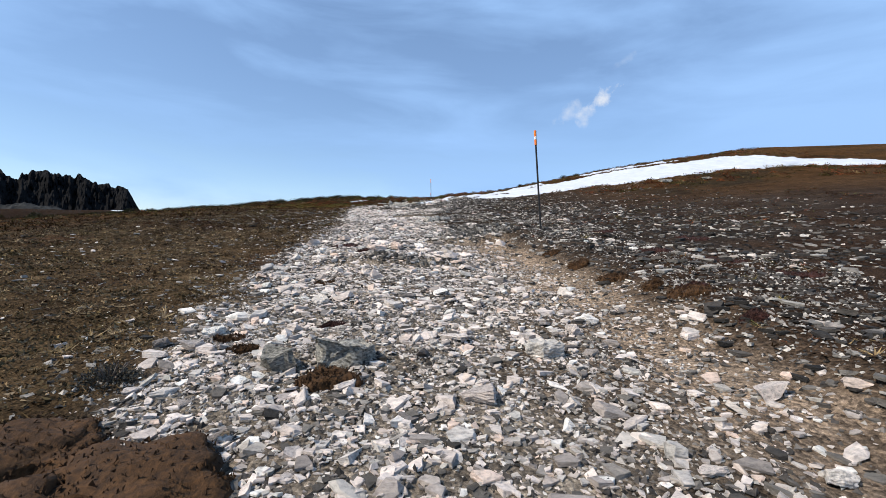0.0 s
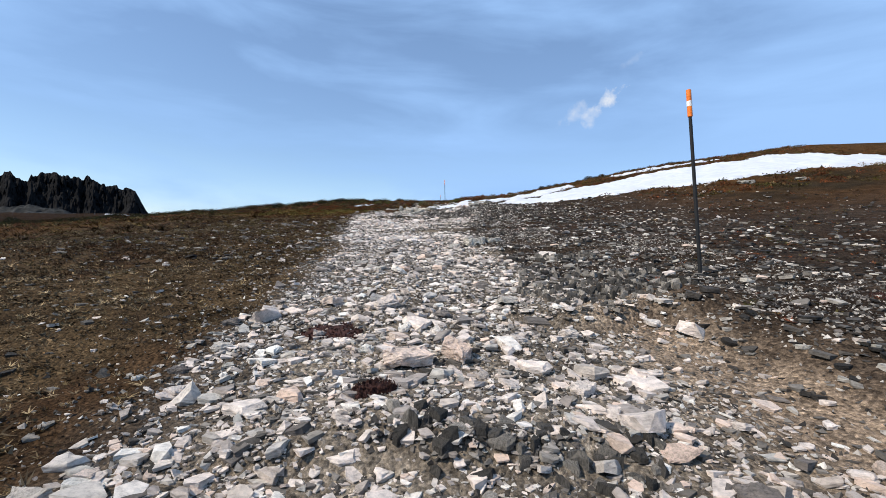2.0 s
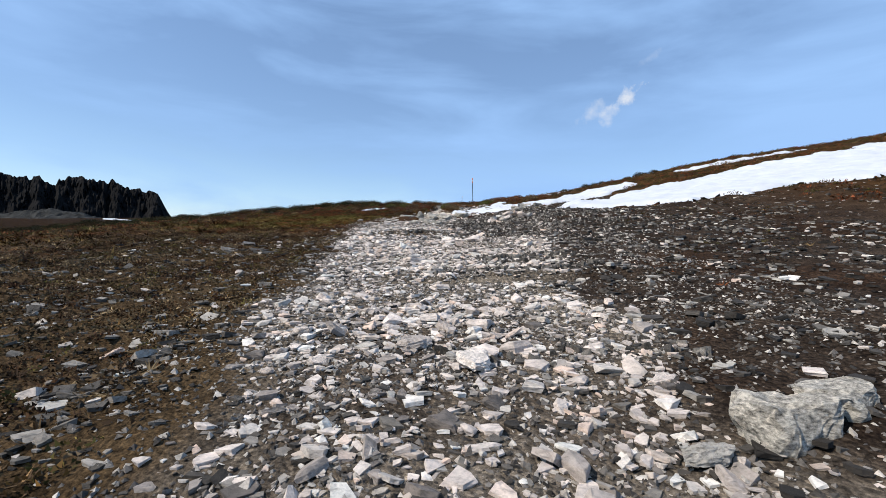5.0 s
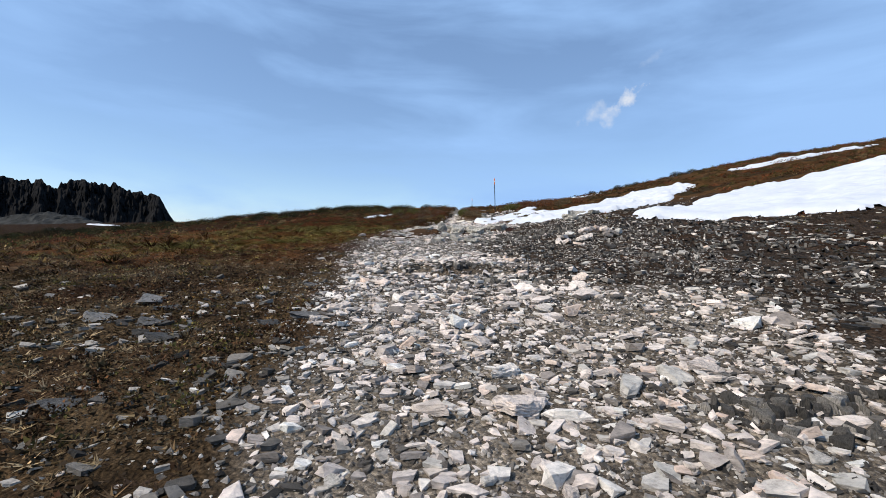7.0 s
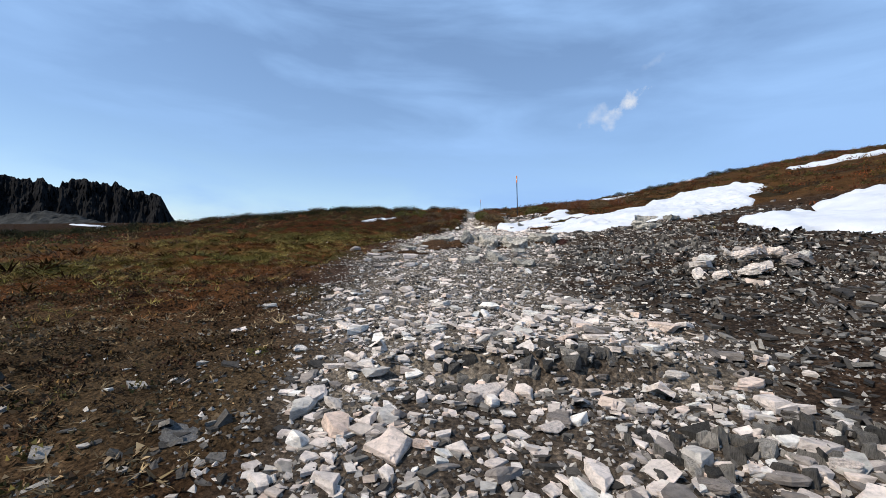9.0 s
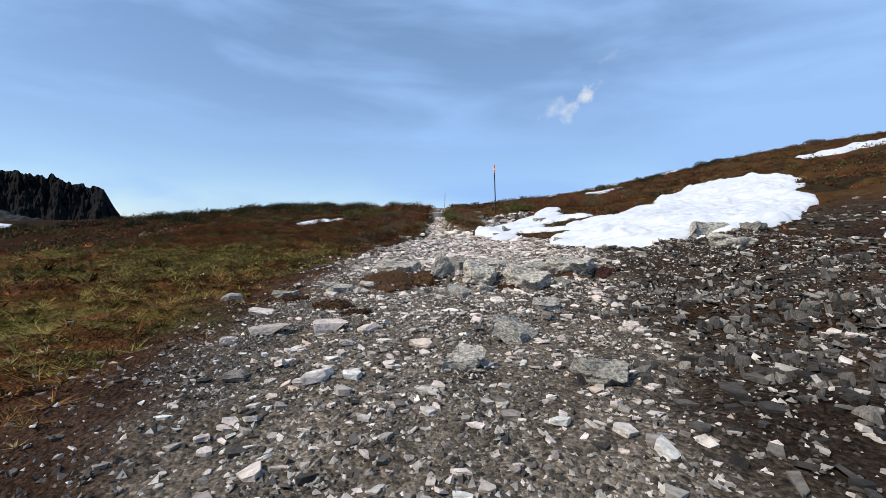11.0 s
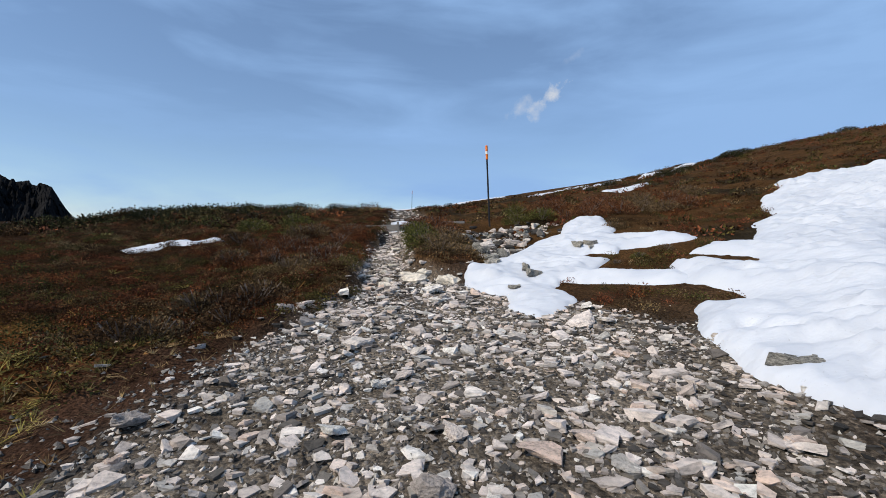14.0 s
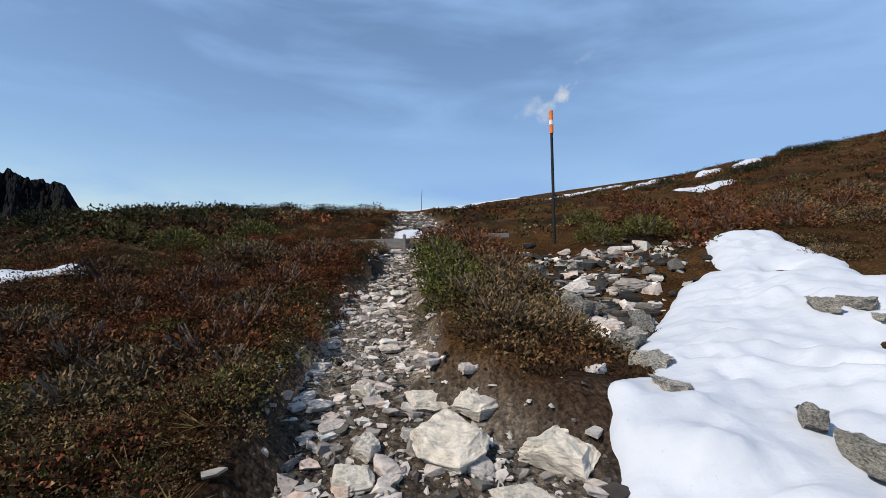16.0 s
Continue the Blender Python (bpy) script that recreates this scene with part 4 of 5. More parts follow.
# single pale stones that stand out
for x, y, half, thick, yaw in ((-4.5, 33.35, 0.14, 1, 10), (-4.8, 32.95, 0.12, 0.9, 0), (-5.9, 31.7, 0.22, 1.1, -20), (-4.55, 32.15, 0.09, 2.0, 40), (-4.85, 32.05, 0.16, 1, 0), (-4.55, 30.65, 0.26, 1.0, 25),
                               (-4.3, 30.2, 0.13, 0.9, 20), (-5.3, 30.3, 0.13, 1.3, 30), (-4.95, 29.65, 0.18, 1.0, -15), (-5.5, 32.4, 0.15, 0.9, 10), (-4.9, 32.4, 0.2, 0.8, 0), (-4.16, 32.4, 0.2, 0.8, 5), (-1.92, 30.35, 0.12, 1.4, 60),
                               (-1.5, 30.4, 0.09, 1.3, 10), (-1.6, 31.0, 0.08, 1.3, 70), (-0.26, 15.15, 0.2, 1.1, 0), (0.02, 13.55, 0.17, 1.2, 0), (0.5, 13.45, 0.11, 1.1, 40), (2.25, 16.65, 0.2, 0.7, -10), (3.95, 16.65, 0.2, 0.7, 0),
                               (2.3, 15.2, 0.13, 0.9, 0), (-2.2, 14.25, 0.18, 0.9, 20), (-1.14, 13.75, 0.17, 0.7, -30), (-1.68, 13.5, 0.18, 0.7, 15), (-1.26, 12.6, 0.17, 0.9, -40), (-0.9, 12.6, 0.19, 0.8, -50),
                               (-0.96, 12.85, 0.14, 0.9, 120), (-2.1, 12.65, 0.17, 1.0, 10), (-2.08, 13.0, 0.16, 0.8, 5), (-1.45, 12.95, 0.11, 1.0, 40), (-1.53, 12.75, 0.12, 1.0, -20), (0.25, 13.35, 0.1, 1.5, 80), (0.62, 12.9, 0.14, 0.9, -50),
                               (2.55, 13.4, 0.2, 0.6, 30), (3.9, 14.0, 0.16, 0.8, 0), (-1.48, 22.55, 0.17, 1.5, 30), (-1.72, 22.35, 0.17, 0.9, -60), (-1.6, 22.15, 0.1, 1, 20), (-3.05, 22.4, 0.13, 1.1, 0), (-2.65, 22.52, 0.14, 1.0, 10),
                               (-3.27, 22.0, 0.14, 1.1, -30), (-2.95, 22.0, 0.18, 0.8, 10), (-3.67, 22.2, 0.12, 1.3, 80), (-3.9, 22.3, 0.1, 1.2, 20), (-3.88, 22.95, 0.17, 1.0, 60), (-4.03, 22.5, 0.16, 0.7, 0), (-3.25, 23.4, 0.2, 0.8, 5), (-3.45, 22.95, 0.13, 0.9, 0),
                               (-2.62, 23.1, 0.13, 1.1, 70), (-5.5, 23.0, 0.1, 1.2, 0), (-5.8, 23.75, 0.11, 0.8, 0), (-5.45, 26.7, 0.15, 0.6, 5), (-4.9, 27.1, 0.12, 0.8, 0), (-4.6, 25.4, 0.12, 0.9, 10), (0.8, 28.4, 0.1, 1.6, 40), (-1.8, 24.05, 0.11, 1.2, -20),
                               (0.95, 7.7, 0.19, 1.2, -20), (-0.58, 6.3, 0.2, 0.7, 5), (0.3, 6.45, 0.14, 0.9, 20), (0.62, 5.2, 0.12, 1.2, 60), (1.46, 4.85, 0.26, 0.9, 0), (1.78, 5.3, 0.13, 1.3, -30), (1.4, 5.2, 0.14, 1.1, 20), (-1.15, 4.95, 0.18, 1.2, 50),
                               (-1.45, 5.05, 0.14, 0.9, 0), (0.76, 5.85, 0.12, 1.1, 0), (2.95, 9.7, 0.12, 0.8, 0), (3.65, 8.95, 0.14, 0.8, -10), (5.7, 9.65, 0.16, 0.7, 5), (2.6, 4.2, 0.16, 1.2, 10), (2.4, 3.5, 0.14, 1.2, 0), (-0.72, 3.6, 0.15, 1.6, -15),
                               (-1.97, 10.45, 0.26, 1.1, 20), (-2.2, 10.35, 0.16, 1.0, -30), (-1.27, 9.9, 0.12, 1.1, 60), (-1.0, 10.3, 0.15, 1.0, -15), (-0.85, 10.65, 0.25, 0.8, 10), (-0.5, 9.27, 0.3, 1.0, 25), (-0.18, 9.42, 0.22, 1.1, -35),
                               (-0.3, 10.4, 0.15, 1.0, 40), (0.0, 10.3, 0.13, 1.1, 0), (0.72, 9.95, 0.16, 0.8, -20), (1.5, 10.25, 0.18, 0.9, 10), (-0.83, 9.55, 0.11, 1.1, 0), (-1.45, 10.9, 0.2, 0.9, 30), (-2.0, 9.75, 0.15, 1.0, 30), (-0.6, 10.0, 0.12, 1.1, 70),
                               (-0.35, 9.9, 0.13, 1.0, -50), (-2.3, 9.25, 0.08, 1.0, 0), (-3.15, 35.55, 0.16, 1.1, 5), (-2.5, 35.2, 0.12, 1.2, 70), (-3.65, 36.1, 0.15, 0.9, 20), (-3.3, 36.8, 0.14, 0.7, 0), (-3.1, 37.0, 0.12, 0.8, 0),
                               (-5.0, 35.5, 0.15, 1.1, 10), (-5.3, 34.4, 0.1, 0.9, 0), (-2.66, 39.5, 0.12, 1.0, 10), (-0.55, 35.0, 0.22, 0.7, 10), (-0.9, 34.8, 0.15, 0.7, 0)):
    stone("pale_stone", "large pale slate stone with worn edges", "stone", ROCKS[RNG.randint(len(ROCKS))], x, y, half * 0.62, thick * 1.15, yaw, (RNG.normal(0, 9), RNG.normal(0, 9)), 0.1, "larger pale stones")


def cairn(x, y):
    root = tagged(new("cairn"), "low heap of pale slate stones on dark scree", "cairn")
    root.location = (x, y, hgt(x, y))
    for k in range(26):
        a, r = RNG.rand() * 6.28, 0.62 * math.sqrt(RNG.rand())
        ob = new("stone", ROCKS[RNG.randint(len(ROCKS))])
        ob.parent = root
        lift = hgt(x + r * math.cos(a), y + r * math.sin(a)) - root.location.z + 0.04 + 0.22 * max(0, 1 - r / 0.6)
        ob.matrix_basis = Matrix.Translation((r * math.cos(a), r * math.sin(a), lift)) @ pose(0, 0, 0, RNG.normal(0, 16), RNG.normal(0, 16), RNG.uniform(0, 360)) @ Matrix.Diagonal((*([RNG.uniform(0.09, 0.19)] * 3), 1))


cairn(-0.12, 27.75)


COLUMNS = [mesh_from("column", *plate_shape(RNG.randint(4, 7), RNG, 1.0), M_DARK) for _ in range(10)]


def outcrop(x0, x1, y, rise, count, label):
    """Upright slate columns, side by side, that break the surface in a row."""
    cx = (x0 + x1) / 2
    root = tagged(new("slate_outcrop"), label, "rock outcrop", "upright slate outcrops")
    root.location = (cx, y, hgt(cx, y))
    for k in range(count):
        px = x0 + (x1 - x0) * (k + RNG.rand()) / count
        py = y + RNG.normal(0, 0.09) + (float(fbm(np.array([px * 1.3]), np.array([y]), 91)[0]) - 0.5) * 0.7
        wide, tall = RNG.uniform(0.025, 0.065), rise * RNG.uniform(0.2, 0.5)
        ob = new("column", COLUMNS[RNG.randint(len(COLUMNS))])
        ob.parent = root
        ob.matrix_basis = Matrix.Translation((px - cx, py - y, hgt(px, py) - root.location.z - tall * 0.2)) @ pose(0, 0, 0, RNG.normal(-3, 4), RNG.normal(0, 5), RNG.uniform(-40, 40)) @ Matrix.Diagonal((wide, wide * RNG.uniform(0.8, 1.6), tall, 1))
    return root


LAB = "dark upright slate plates breaking the track surface"
for x0, x1, y, rise, count in ((-0.5, 0.8, 8.35, 0.11, 44), (0.7, 2.1, 10.65, 0.12, 50), (0.5, 2.2, 10.95, 0.12, 56), (0.5, 2.2, 11.3, 0.12, 56), (0.6, 2.3, 11.7, 0.11, 50), (-1.2, 0.3, 20.6, 0.12, 50), (-1.0, 0.4, 20.35, 0.1, 40), (0.6, 2.3, 12.1, 0.14, 40), (-1.8, 0.6, 19.3, 0.11, 60), (-3.5, -2.4, 25.0, 0.1, 40),
                               (-2.6, -1.4, 24.15, 0.12, 44), (1.1, 2.1, 13.75, 0.16, 40), (1.0, 2.0, 13.5, 0.12, 30), (-0.1, 0.6, 13.15, 0.08, 24), (-4.6, -1.6, 32.75, 0.11, 60), (0.2, 2.6, 25.3, 0.1, 50), (0.6, 3.0, 27.4, 0.1, 50), (-1.6, 0.6, 29.8, 0.1, 50),
                               (-1.0, 1.4, 31.2, 0.1, 44), (-1.5, 0.4, 16.4, 0.1, 36), (-1.6, 0.2, 28.2, 0.08, 40), (-2.7, -1.2, 29.6, 0.11, 44), (-1.4, 0.6, 30.3, 0.14, 50), (-1.6, 0.2, 29.2, 0.12, 44), (-2.2, -0.9, 30.8, 0.1, 40)):
    outcrop(x0, x1, y, rise, count, LAB)


def cushion(x, y, half, tall, mat, label):
    v, f = BALLS[4]
    v = v.copy()
    r = 0.85 + 1.1 * (fbm(v[:, 0] * 1.7 + x * 7, v[:, 1] * 1.7 + y * 3, 93) - 0.5) + 0.22 * (fbm(v[:, 0] * 7 + x, v[:, 1] * 7 + v[:, 2] * 5, 94) - 0.5)
    r = r + 0.12 * (fbm(v[:, 0] * 17 + x, v[:, 1] * 17 + v[:, 2] * 15, 95) - 0.5)
    v = v * r[:, None] * [half * 0.95, half * 0.66, tall * 0.5]
    px, py = v[:, 0] + x, v[:, 1] + y
    v[:, 2] += height(px, py) - hgt(x, y)
    # a nap of short shoots
    pick = RNG.randint(0, len(v), 1800)
    base = v[pick] + RNG.normal(0, 0.006, (1800, 3))
    side = RNG.normal(0, 0.005, (1800, 3))
    tip = base + RNG.normal(0, 0.006, (1800, 3)) + [0, 0, 0.014]
    f = np.concatenate([f, len(v) + np.arange(5400).reshape(-1, 3)])
    v = np.concatenate([v, np.stack([base - side, base + side, tip], 1).reshape(-1, 3)])
    ob = new("moss_cushion", mesh_from("moss_cushion", v, f, mat, None, True))
    ob.location = (x, y, hgt(x, y))
    return tagged(ob, label, "moss", "moss cushions")


for x, y, half, tall in ((0.02, 4.4, 0.22, 0.22), (2.45, 7.6, 0.16, 0.12), (2.62, 6.75, 0.2, 0.12), (2.8, 6.2, 0.14, 0.12), (3.0, 5.85, 0.2, 0.12), (2.3, 8.45, 0.16, 0.1), (-0.5, 3.4, 0.5, 0.26), (-1.15, 3.6, 0.48, 0.24), (-0.9, 3.15, 0.5, 0.24), (-4.15, 32.5, 0.44, 0.16), (-3.75, 32.6, 0.26, 0.12), (-4.7, 31.5, 0.26, 0.14), (-5.3, 32.0, 0.22, 0.12), (-4.4, 31.2, 0.18, 0.1), (-2.3, 32.85, 0.13, 0.08), (-1.85, 32.65, 0.14, 0.08),
                         (-2.65, 32.25, 0.2, 0.08), (-2.05, 40.5, 0.13, 0.1), (-1.6, 41.15, 0.1, 0.09), (-2.75, 40.6, 0.17, 0.14), (-2.45, 40.55, 0.2, 0.12), (-2.35, 40.85, 0.2, 0.12), (-2.9, 40.75, 0.16, 0.1), (-2.6, 40.4, 0.13, 0.08), (-0.8, 7.2, 0.16, 0.05), (-0.75, 4.9, 0.12, 0.05), (-1.0, 5.2, 0.13, 0.05)):
    cushion(x, y, half, tall, M_MOSS, "brown-green moss cushion among slate stones")
for x, y, half, tall in ((3.05, 5.9, 0.15, 0.12), (3.65, 8.05, 0.3, 0.08), (4.6, 6.6, 0.25, 0.08), (3.1, 5.1, 0.1, 0.09), (-0.25, 5.5, 0.12, 0.05), (4.2, 7.4, 0.3, 0.06), (-0.65, 8.8, 0.14, 0.1), (-1.2, 10.0, 0.3, 0.06),
                         (-1.35, 32.6, 0.15, 0.08), (-3.9, 32.45, 0.14, 0.07), (3.7, 10.3, 0.3, 0.05), (5.0, 9.5, 0.35, 0.06)):
    cushion(x, y, half, tall, M_REDMOSS, "dark red-brown moss cushion on the slope")

# ---------------------------------------------------------------- timber step across the track
def timber_step():
    root = tagged(new("timber_step"), "weathered grey timber sleepers set across the track", "step")
    root.location = (-3.15, 45.1, max(hgt(-3.9, 45.1), hgt(-3.4, 45.1)) + 0.02)
    for name, x, y, z, sx, sy, sz, a in (("sleeper", -0.55, 0.0, 0.05, 1.3, 0.14, 0.16, 3), ("sleeper", 0.75, 0.25, 0.17, 1.2, 0.14, 0.16, 8), ("peg", -0.36, -0.1, 0.06, 0.05, 0.05, 0.3, 0)):
        bm = bmesh.new()
        bmesh.ops.create_cube(bm, size=1)
        bmesh.ops.scale(bm, vec=(sx, sy, sz), verts=bm.verts)
        bmesh.ops.bevel(bm, geom=bm.edges[:], offset=0.012, segments=2, affect="EDGES")
        ob = part(name, bm, M_TIMBER, root)
        ob.matrix_basis = pose(x, y, z, 0, -3, a)


timber_step()

# ---------------------------------------------------------------- heath, shrubs and grass


def leaf_clump(rng, leaves, length, width, up=0.4, low=0.0):
    """A springy dome of little pointed leaves."""
    d = rng.normal(0, 1, (leaves, 3))
    d[:, 2] = np.abs(d[:, 2]) + low
    d /= np.linalg.norm(d, axis=1)[:, None]
    base = d * rng.uniform(0.45, 1.0, leaves)[:, None] * [1, 1, 0.75]
    way = d + rng.normal(0, 0.55, (leaves, 3)) + [0, 0, up]
    way /= np.linalg.norm(way, axis=1)[:, None]
    side = np.cross(way, rng.normal(0, 1, (leaves, 3)))
    side /= np.linalg.norm(side, axis=1)[:, None]
    ln = length * rng.uniform(0.6, 1.3, leaves)[:, None]
    v = np.stack([base - side * width, base + side * width, base + way * ln], 1).reshape(-1, 3)
    return v, np.arange(leaves * 3).reshape(-1, 3)


def tuft(rng, blades, spread, width, droop):
    a = rng.rand(blades) * 2 * np.pi
    o = np.stack([np.cos(a), np.sin(a), np.zeros(blades)], 1)
    base = o * rng.uniform(0, 0.35, blades)[:, None]
    tip = base + o * (spread * rng.uniform(0.4, 1.2, blades))[:, None] + np.array([0, 0, 1.0]) * (rng.uniform(0.5, 1.0, blades) * droop)[:, None]
    side = np.stack([-o[:, 1], o[:, 0], np.zeros(blades)], 1) * width
    v = np.stack([base - side, base + side, tip], 1).reshape(-1, 3)
    return v, np.arange(blades * 3).reshape(-1, 3)


HEATH_TONES = np.array([(0.135, 0.046, 0.018), (0.075, 0.036, 0.016), (0.08, 0.066, 0.02), (0.06, 0.058, 0.018), (0.15, 0.052, 0.026), (0.17, 0.12, 0.06), (0.07, 0.04, 0.018)])


def tones(x, y, table, seed, rng):
    lush = 0.22 * ramp(y, 30, 34) * (1 - ramp(y, 37.5, 40)) * (1 - ramp(-(x + 3.6), 6, 10)) if seed == 104 else 0
    pick = np.clip(lush + (fbm(x * 0.8, y * 0.8, seed) - 0.3) / 0.4 + rng.normal(0, 0.16, len(x)), 0, 0.999)
    return table[(pick * len(table)).astype(int)] * rng.uniform(0.45, 1.35, len(x))[:, None]


def greenery(name, label, cat, n, box, chance, size, shapes, table, seed, tilt=0.2, sink=-0.25):
    x, y = scatter(n, *box, chance, RNG)
    s = RNG.uniform(size[0], size[1], len(x))
    me = baked(name, shapes, np.c_[x, y, height(x, y) + s * sink], s, turns(len(x), RNG, tilt), M_LEAF, tones(x, y, table, seed, RNG))
    return tagged(new(name, me), label, cat, kind="stuff")


CLUMPS = [leaf_clump(RNG, 190, 0.1, 0.05, 0.1) for _ in range(6)]
COARSE = [leaf_clump(RNG, 48, 0.2, 0.1, 0.1) for _ in range(6)]
TUFTS = [tuft(RNG, 16, 1.1, 0.034, 0.38) for _ in range(6)]
TURFS = [tuft(RNG, 9, 1.0, 0.07, 0.35) for _ in range(6)]


def heath_left(x, y):
    u, path, left, right = zones(x, y)
    return (1 - path) ** 0.6 * ramp(-u, 0.2, 0.45) * ramp(y + (fbm(x * 0.5, y * 0.5, 95) - 0.5) * 5 - 0.25 * np.maximum(-u - 1, 0) * -1, 36.9, 38.6)


def heath_far_left(x, y):
    u, path, left, right = zones(x, y)
    return (1 - path) * ramp(-u + np.maximum(y - 45, 0) * 1.2, 6, 8.5) * ramp(y - u * 0.7, 38, 45) * (0.25 + 0.75 * ramp(fbm(x * 0.4, y * 0.4, 96), 0.35, 0.6))


def hill_heath(x, y):
    u, path, left, right = zones(x, y)
    up = np.maximum(ramp(u, 8, 16) * ramp(y, 15, 26), ramp(y + 0.25 * u, 40.5, 42.5))
    return (1 - path) * ramp(u, 0.5, 1.4) * up * (0.3 + 0.7 * ramp(fbm(x * 0.5, y * 0.5, 97), 0.35, 0.6)) * (~in_snow(x, y)) * np.where((u < 3.2) & (y < 45.5) & (y > 40.3), 0.12, 1)


def grass_left(x, y):
    u, path, left, right = zones(x, y)
    return (1 - ramp(-x + (fbm(x * 0.3, y * 0.3, 130) - 0.5) * 8, 8, 13)) * (1 - path) ** 2 * ramp(left - u + (fbm(x * 1.1, y * 1.1, 146) - 0.5) * 0.8, 0.35, 0.8) * ramp(y + (fbm(x * 0.4, y * 0.4, 98) - 0.5) * 6, 25, 31) * (1 - 0.92 * ramp(y, 36.4, 38.4))


def turf_left(x, y):
    u, path, left, right = zones(x, y)
    return (1 - path) ** 2 * ramp(left - u, -0.1, 0.4) * (1 - ramp(y, 28, 33)) * (0.3 + 0.7 * ramp(fbm(x * 0.9, y * 0.9, 99), 0.38, 0.6))


def turf_right(x, y):
    u, path, left, right = zones(x, y)
    return (1 - path) * ramp(u, 2, 3.2) * ramp(fbm(x * 0.7, y * 0.7, 100), 0.46, 0.6) * (1 - ramp(y, 34, 38)) * (~in_snow(x, y))


GRASS_TONES = np.array([(0.12, 0.048, 0.016), (0.13, 0.062, 0.02), (0.15, 0.092, 0.03), (0.14, 0.112, 0.03), (0.165, 0.135, 0.04), (0.10, 0.09, 0.024)])
TURF_TONES = np.array([(0.035, 0.021, 0.012), (0.07, 0.046, 0.025), (0.125, 0.092, 0.052), (0.06, 0.042, 0.02), (0.18, 0.135, 0.082)])
greenery("heath_shrubs", "low rust and olive heath shrubs in a dense mat", "heath", 4600, (-12, -3.4, 36.5, 49), heath_left, (0.1, 0.22), CLUMPS, HEATH_TONES * 0.88, 101)


def near_edge(x, y):
    u, path, left, right = zones(x, y)
    return (1 - path) ** 0.6 * ramp(-u, 0.3, 0.6) * ramp(y, 38.2, 38.9) * (1 - ramp(-u, 3, 5)) * (1 - ramp(y, 42, 44))


greenery("dark_heather", "dark rust-brown heather mat along the path edge", "heath", 2600, (-8, -3.8, 38, 44), near_edge, (0.07, 0.15), CLUMPS, np.array([(0.08, 0.034, 0.016), (0.115, 0.046, 0.02), (0.06, 0.033, 0.017), (0.075, 0.066, 0.02), (0.11, 0.07, 0.034)]), 141)


def island(x, y):
    return np.clip(1.5 * bell(x, y, -2.6, 42.2, 0.5, 2.2), 0, 1) * ramp(x, -3.3, -3.1) * (1 - ramp(x, -2.1, -1.9))


greenery("island_heath", "olive and rust heath mat between path and gully", "heath", 520, (-3.4, -1.9, 40.45, 45), island, (0.1, 0.24), CLUMPS, np.array([(0.08, 0.08, 0.022), (0.11, 0.06, 0.026), (0.10, 0.07, 0.034), (0.12, 0.055, 0.024)]), 109)
greenery("moorland_heath", "brown heath scrub covering the ridge", "heath", 7500, (-42, -3.6, 24, 64), heath_far_left, (0.14, 0.36), COARSE, HEATH_TONES * 1.25, 102)
greenery("hill_heath", "rust-brown heath covering the hillside", "heath", 10000, (-3, 36, 24, 70), hill_heath, (0.14, 0.34), COARSE, HEATH_TONES * 0.72, 103)
greenery("moor_grass", "matted rust and yellow-green moor grass", "grass", 26000, (-14, -4, 24, 41), grass_left, (0.07, 0.15), TUFTS, GRASS_TONES, 104, 0.35, 0.0)
greenery("brown_turf", "short dry brown turf beside the track", "grass", 36000, (-12, 0, 1, 33), turf_left, (0.04, 0.1), TURFS, TURF_TONES * 1.2, 105, 0.3, 0.0)


def far_turf(x, y):
    return ramp(-x + (fbm(x * 0.3, y * 0.3, 131) - 0.5) * 6, 6, 12) * (0.35 + 0.65 * ramp(fbm(x * 0.3, y * 0.7, 118), 0.38, 0.58))


def edge_grass(x, y):
    u, path, left, right = zones(x, y)
    return np.exp(-((u - left + 0.35) / 0.3) ** 2) * ramp(y, 30, 33) * (1 - ramp(y, 43, 45))


MOOR_TONES = np.array([(0.045, 0.022, 0.009), (0.07, 0.034, 0.013), (0.055, 0.04, 0.014), (0.085, 0.055, 0.02), (0.04, 0.025, 0.012)])
STRAW_TONES = np.array([(0.16, 0.11, 0.055), (0.20, 0.145, 0.075), (0.12, 0.075, 0.035), (0.10, 0.07, 0.03), (0.13, 0.115, 0.04)])


def snowline(x, y):
    u, path, left, right = zones(x, y)
    near = np.clip(1.6 * bell(x, y, 0.3, 38.7, 1.7, 1.1) + ramp(x, -0.4, 0.4) * ramp(y, 41.5, 42.6) + bell(x, y, 2.2, 41.8, 1.2, 0.8), 0, 1)
    return near * (1 - path) * (~in_snow(x, y))


def cushions(x, y):
    u, path, left, right = zones(x, y)
    return (1 - path) ** 2 * ramp(left - u, 0, 0.5) * ramp(y, 11, 15) * (1 - ramp(y, 25, 30)) * ramp(fbm(x * 1.2, y * 1.2, 132), 0.44, 0.58)




def moss_mat(x, y):
    u, path, left, right = zones(x, y)
    return (1 - path) ** 1.3 * ramp(left - u, -0.1, 0.25) * ramp(y, 12, 16) * (1 - ramp(y, 27, 30)) * ramp(fbm(x * 1.5, y * 1.5, 144), 0.36, 0.52)


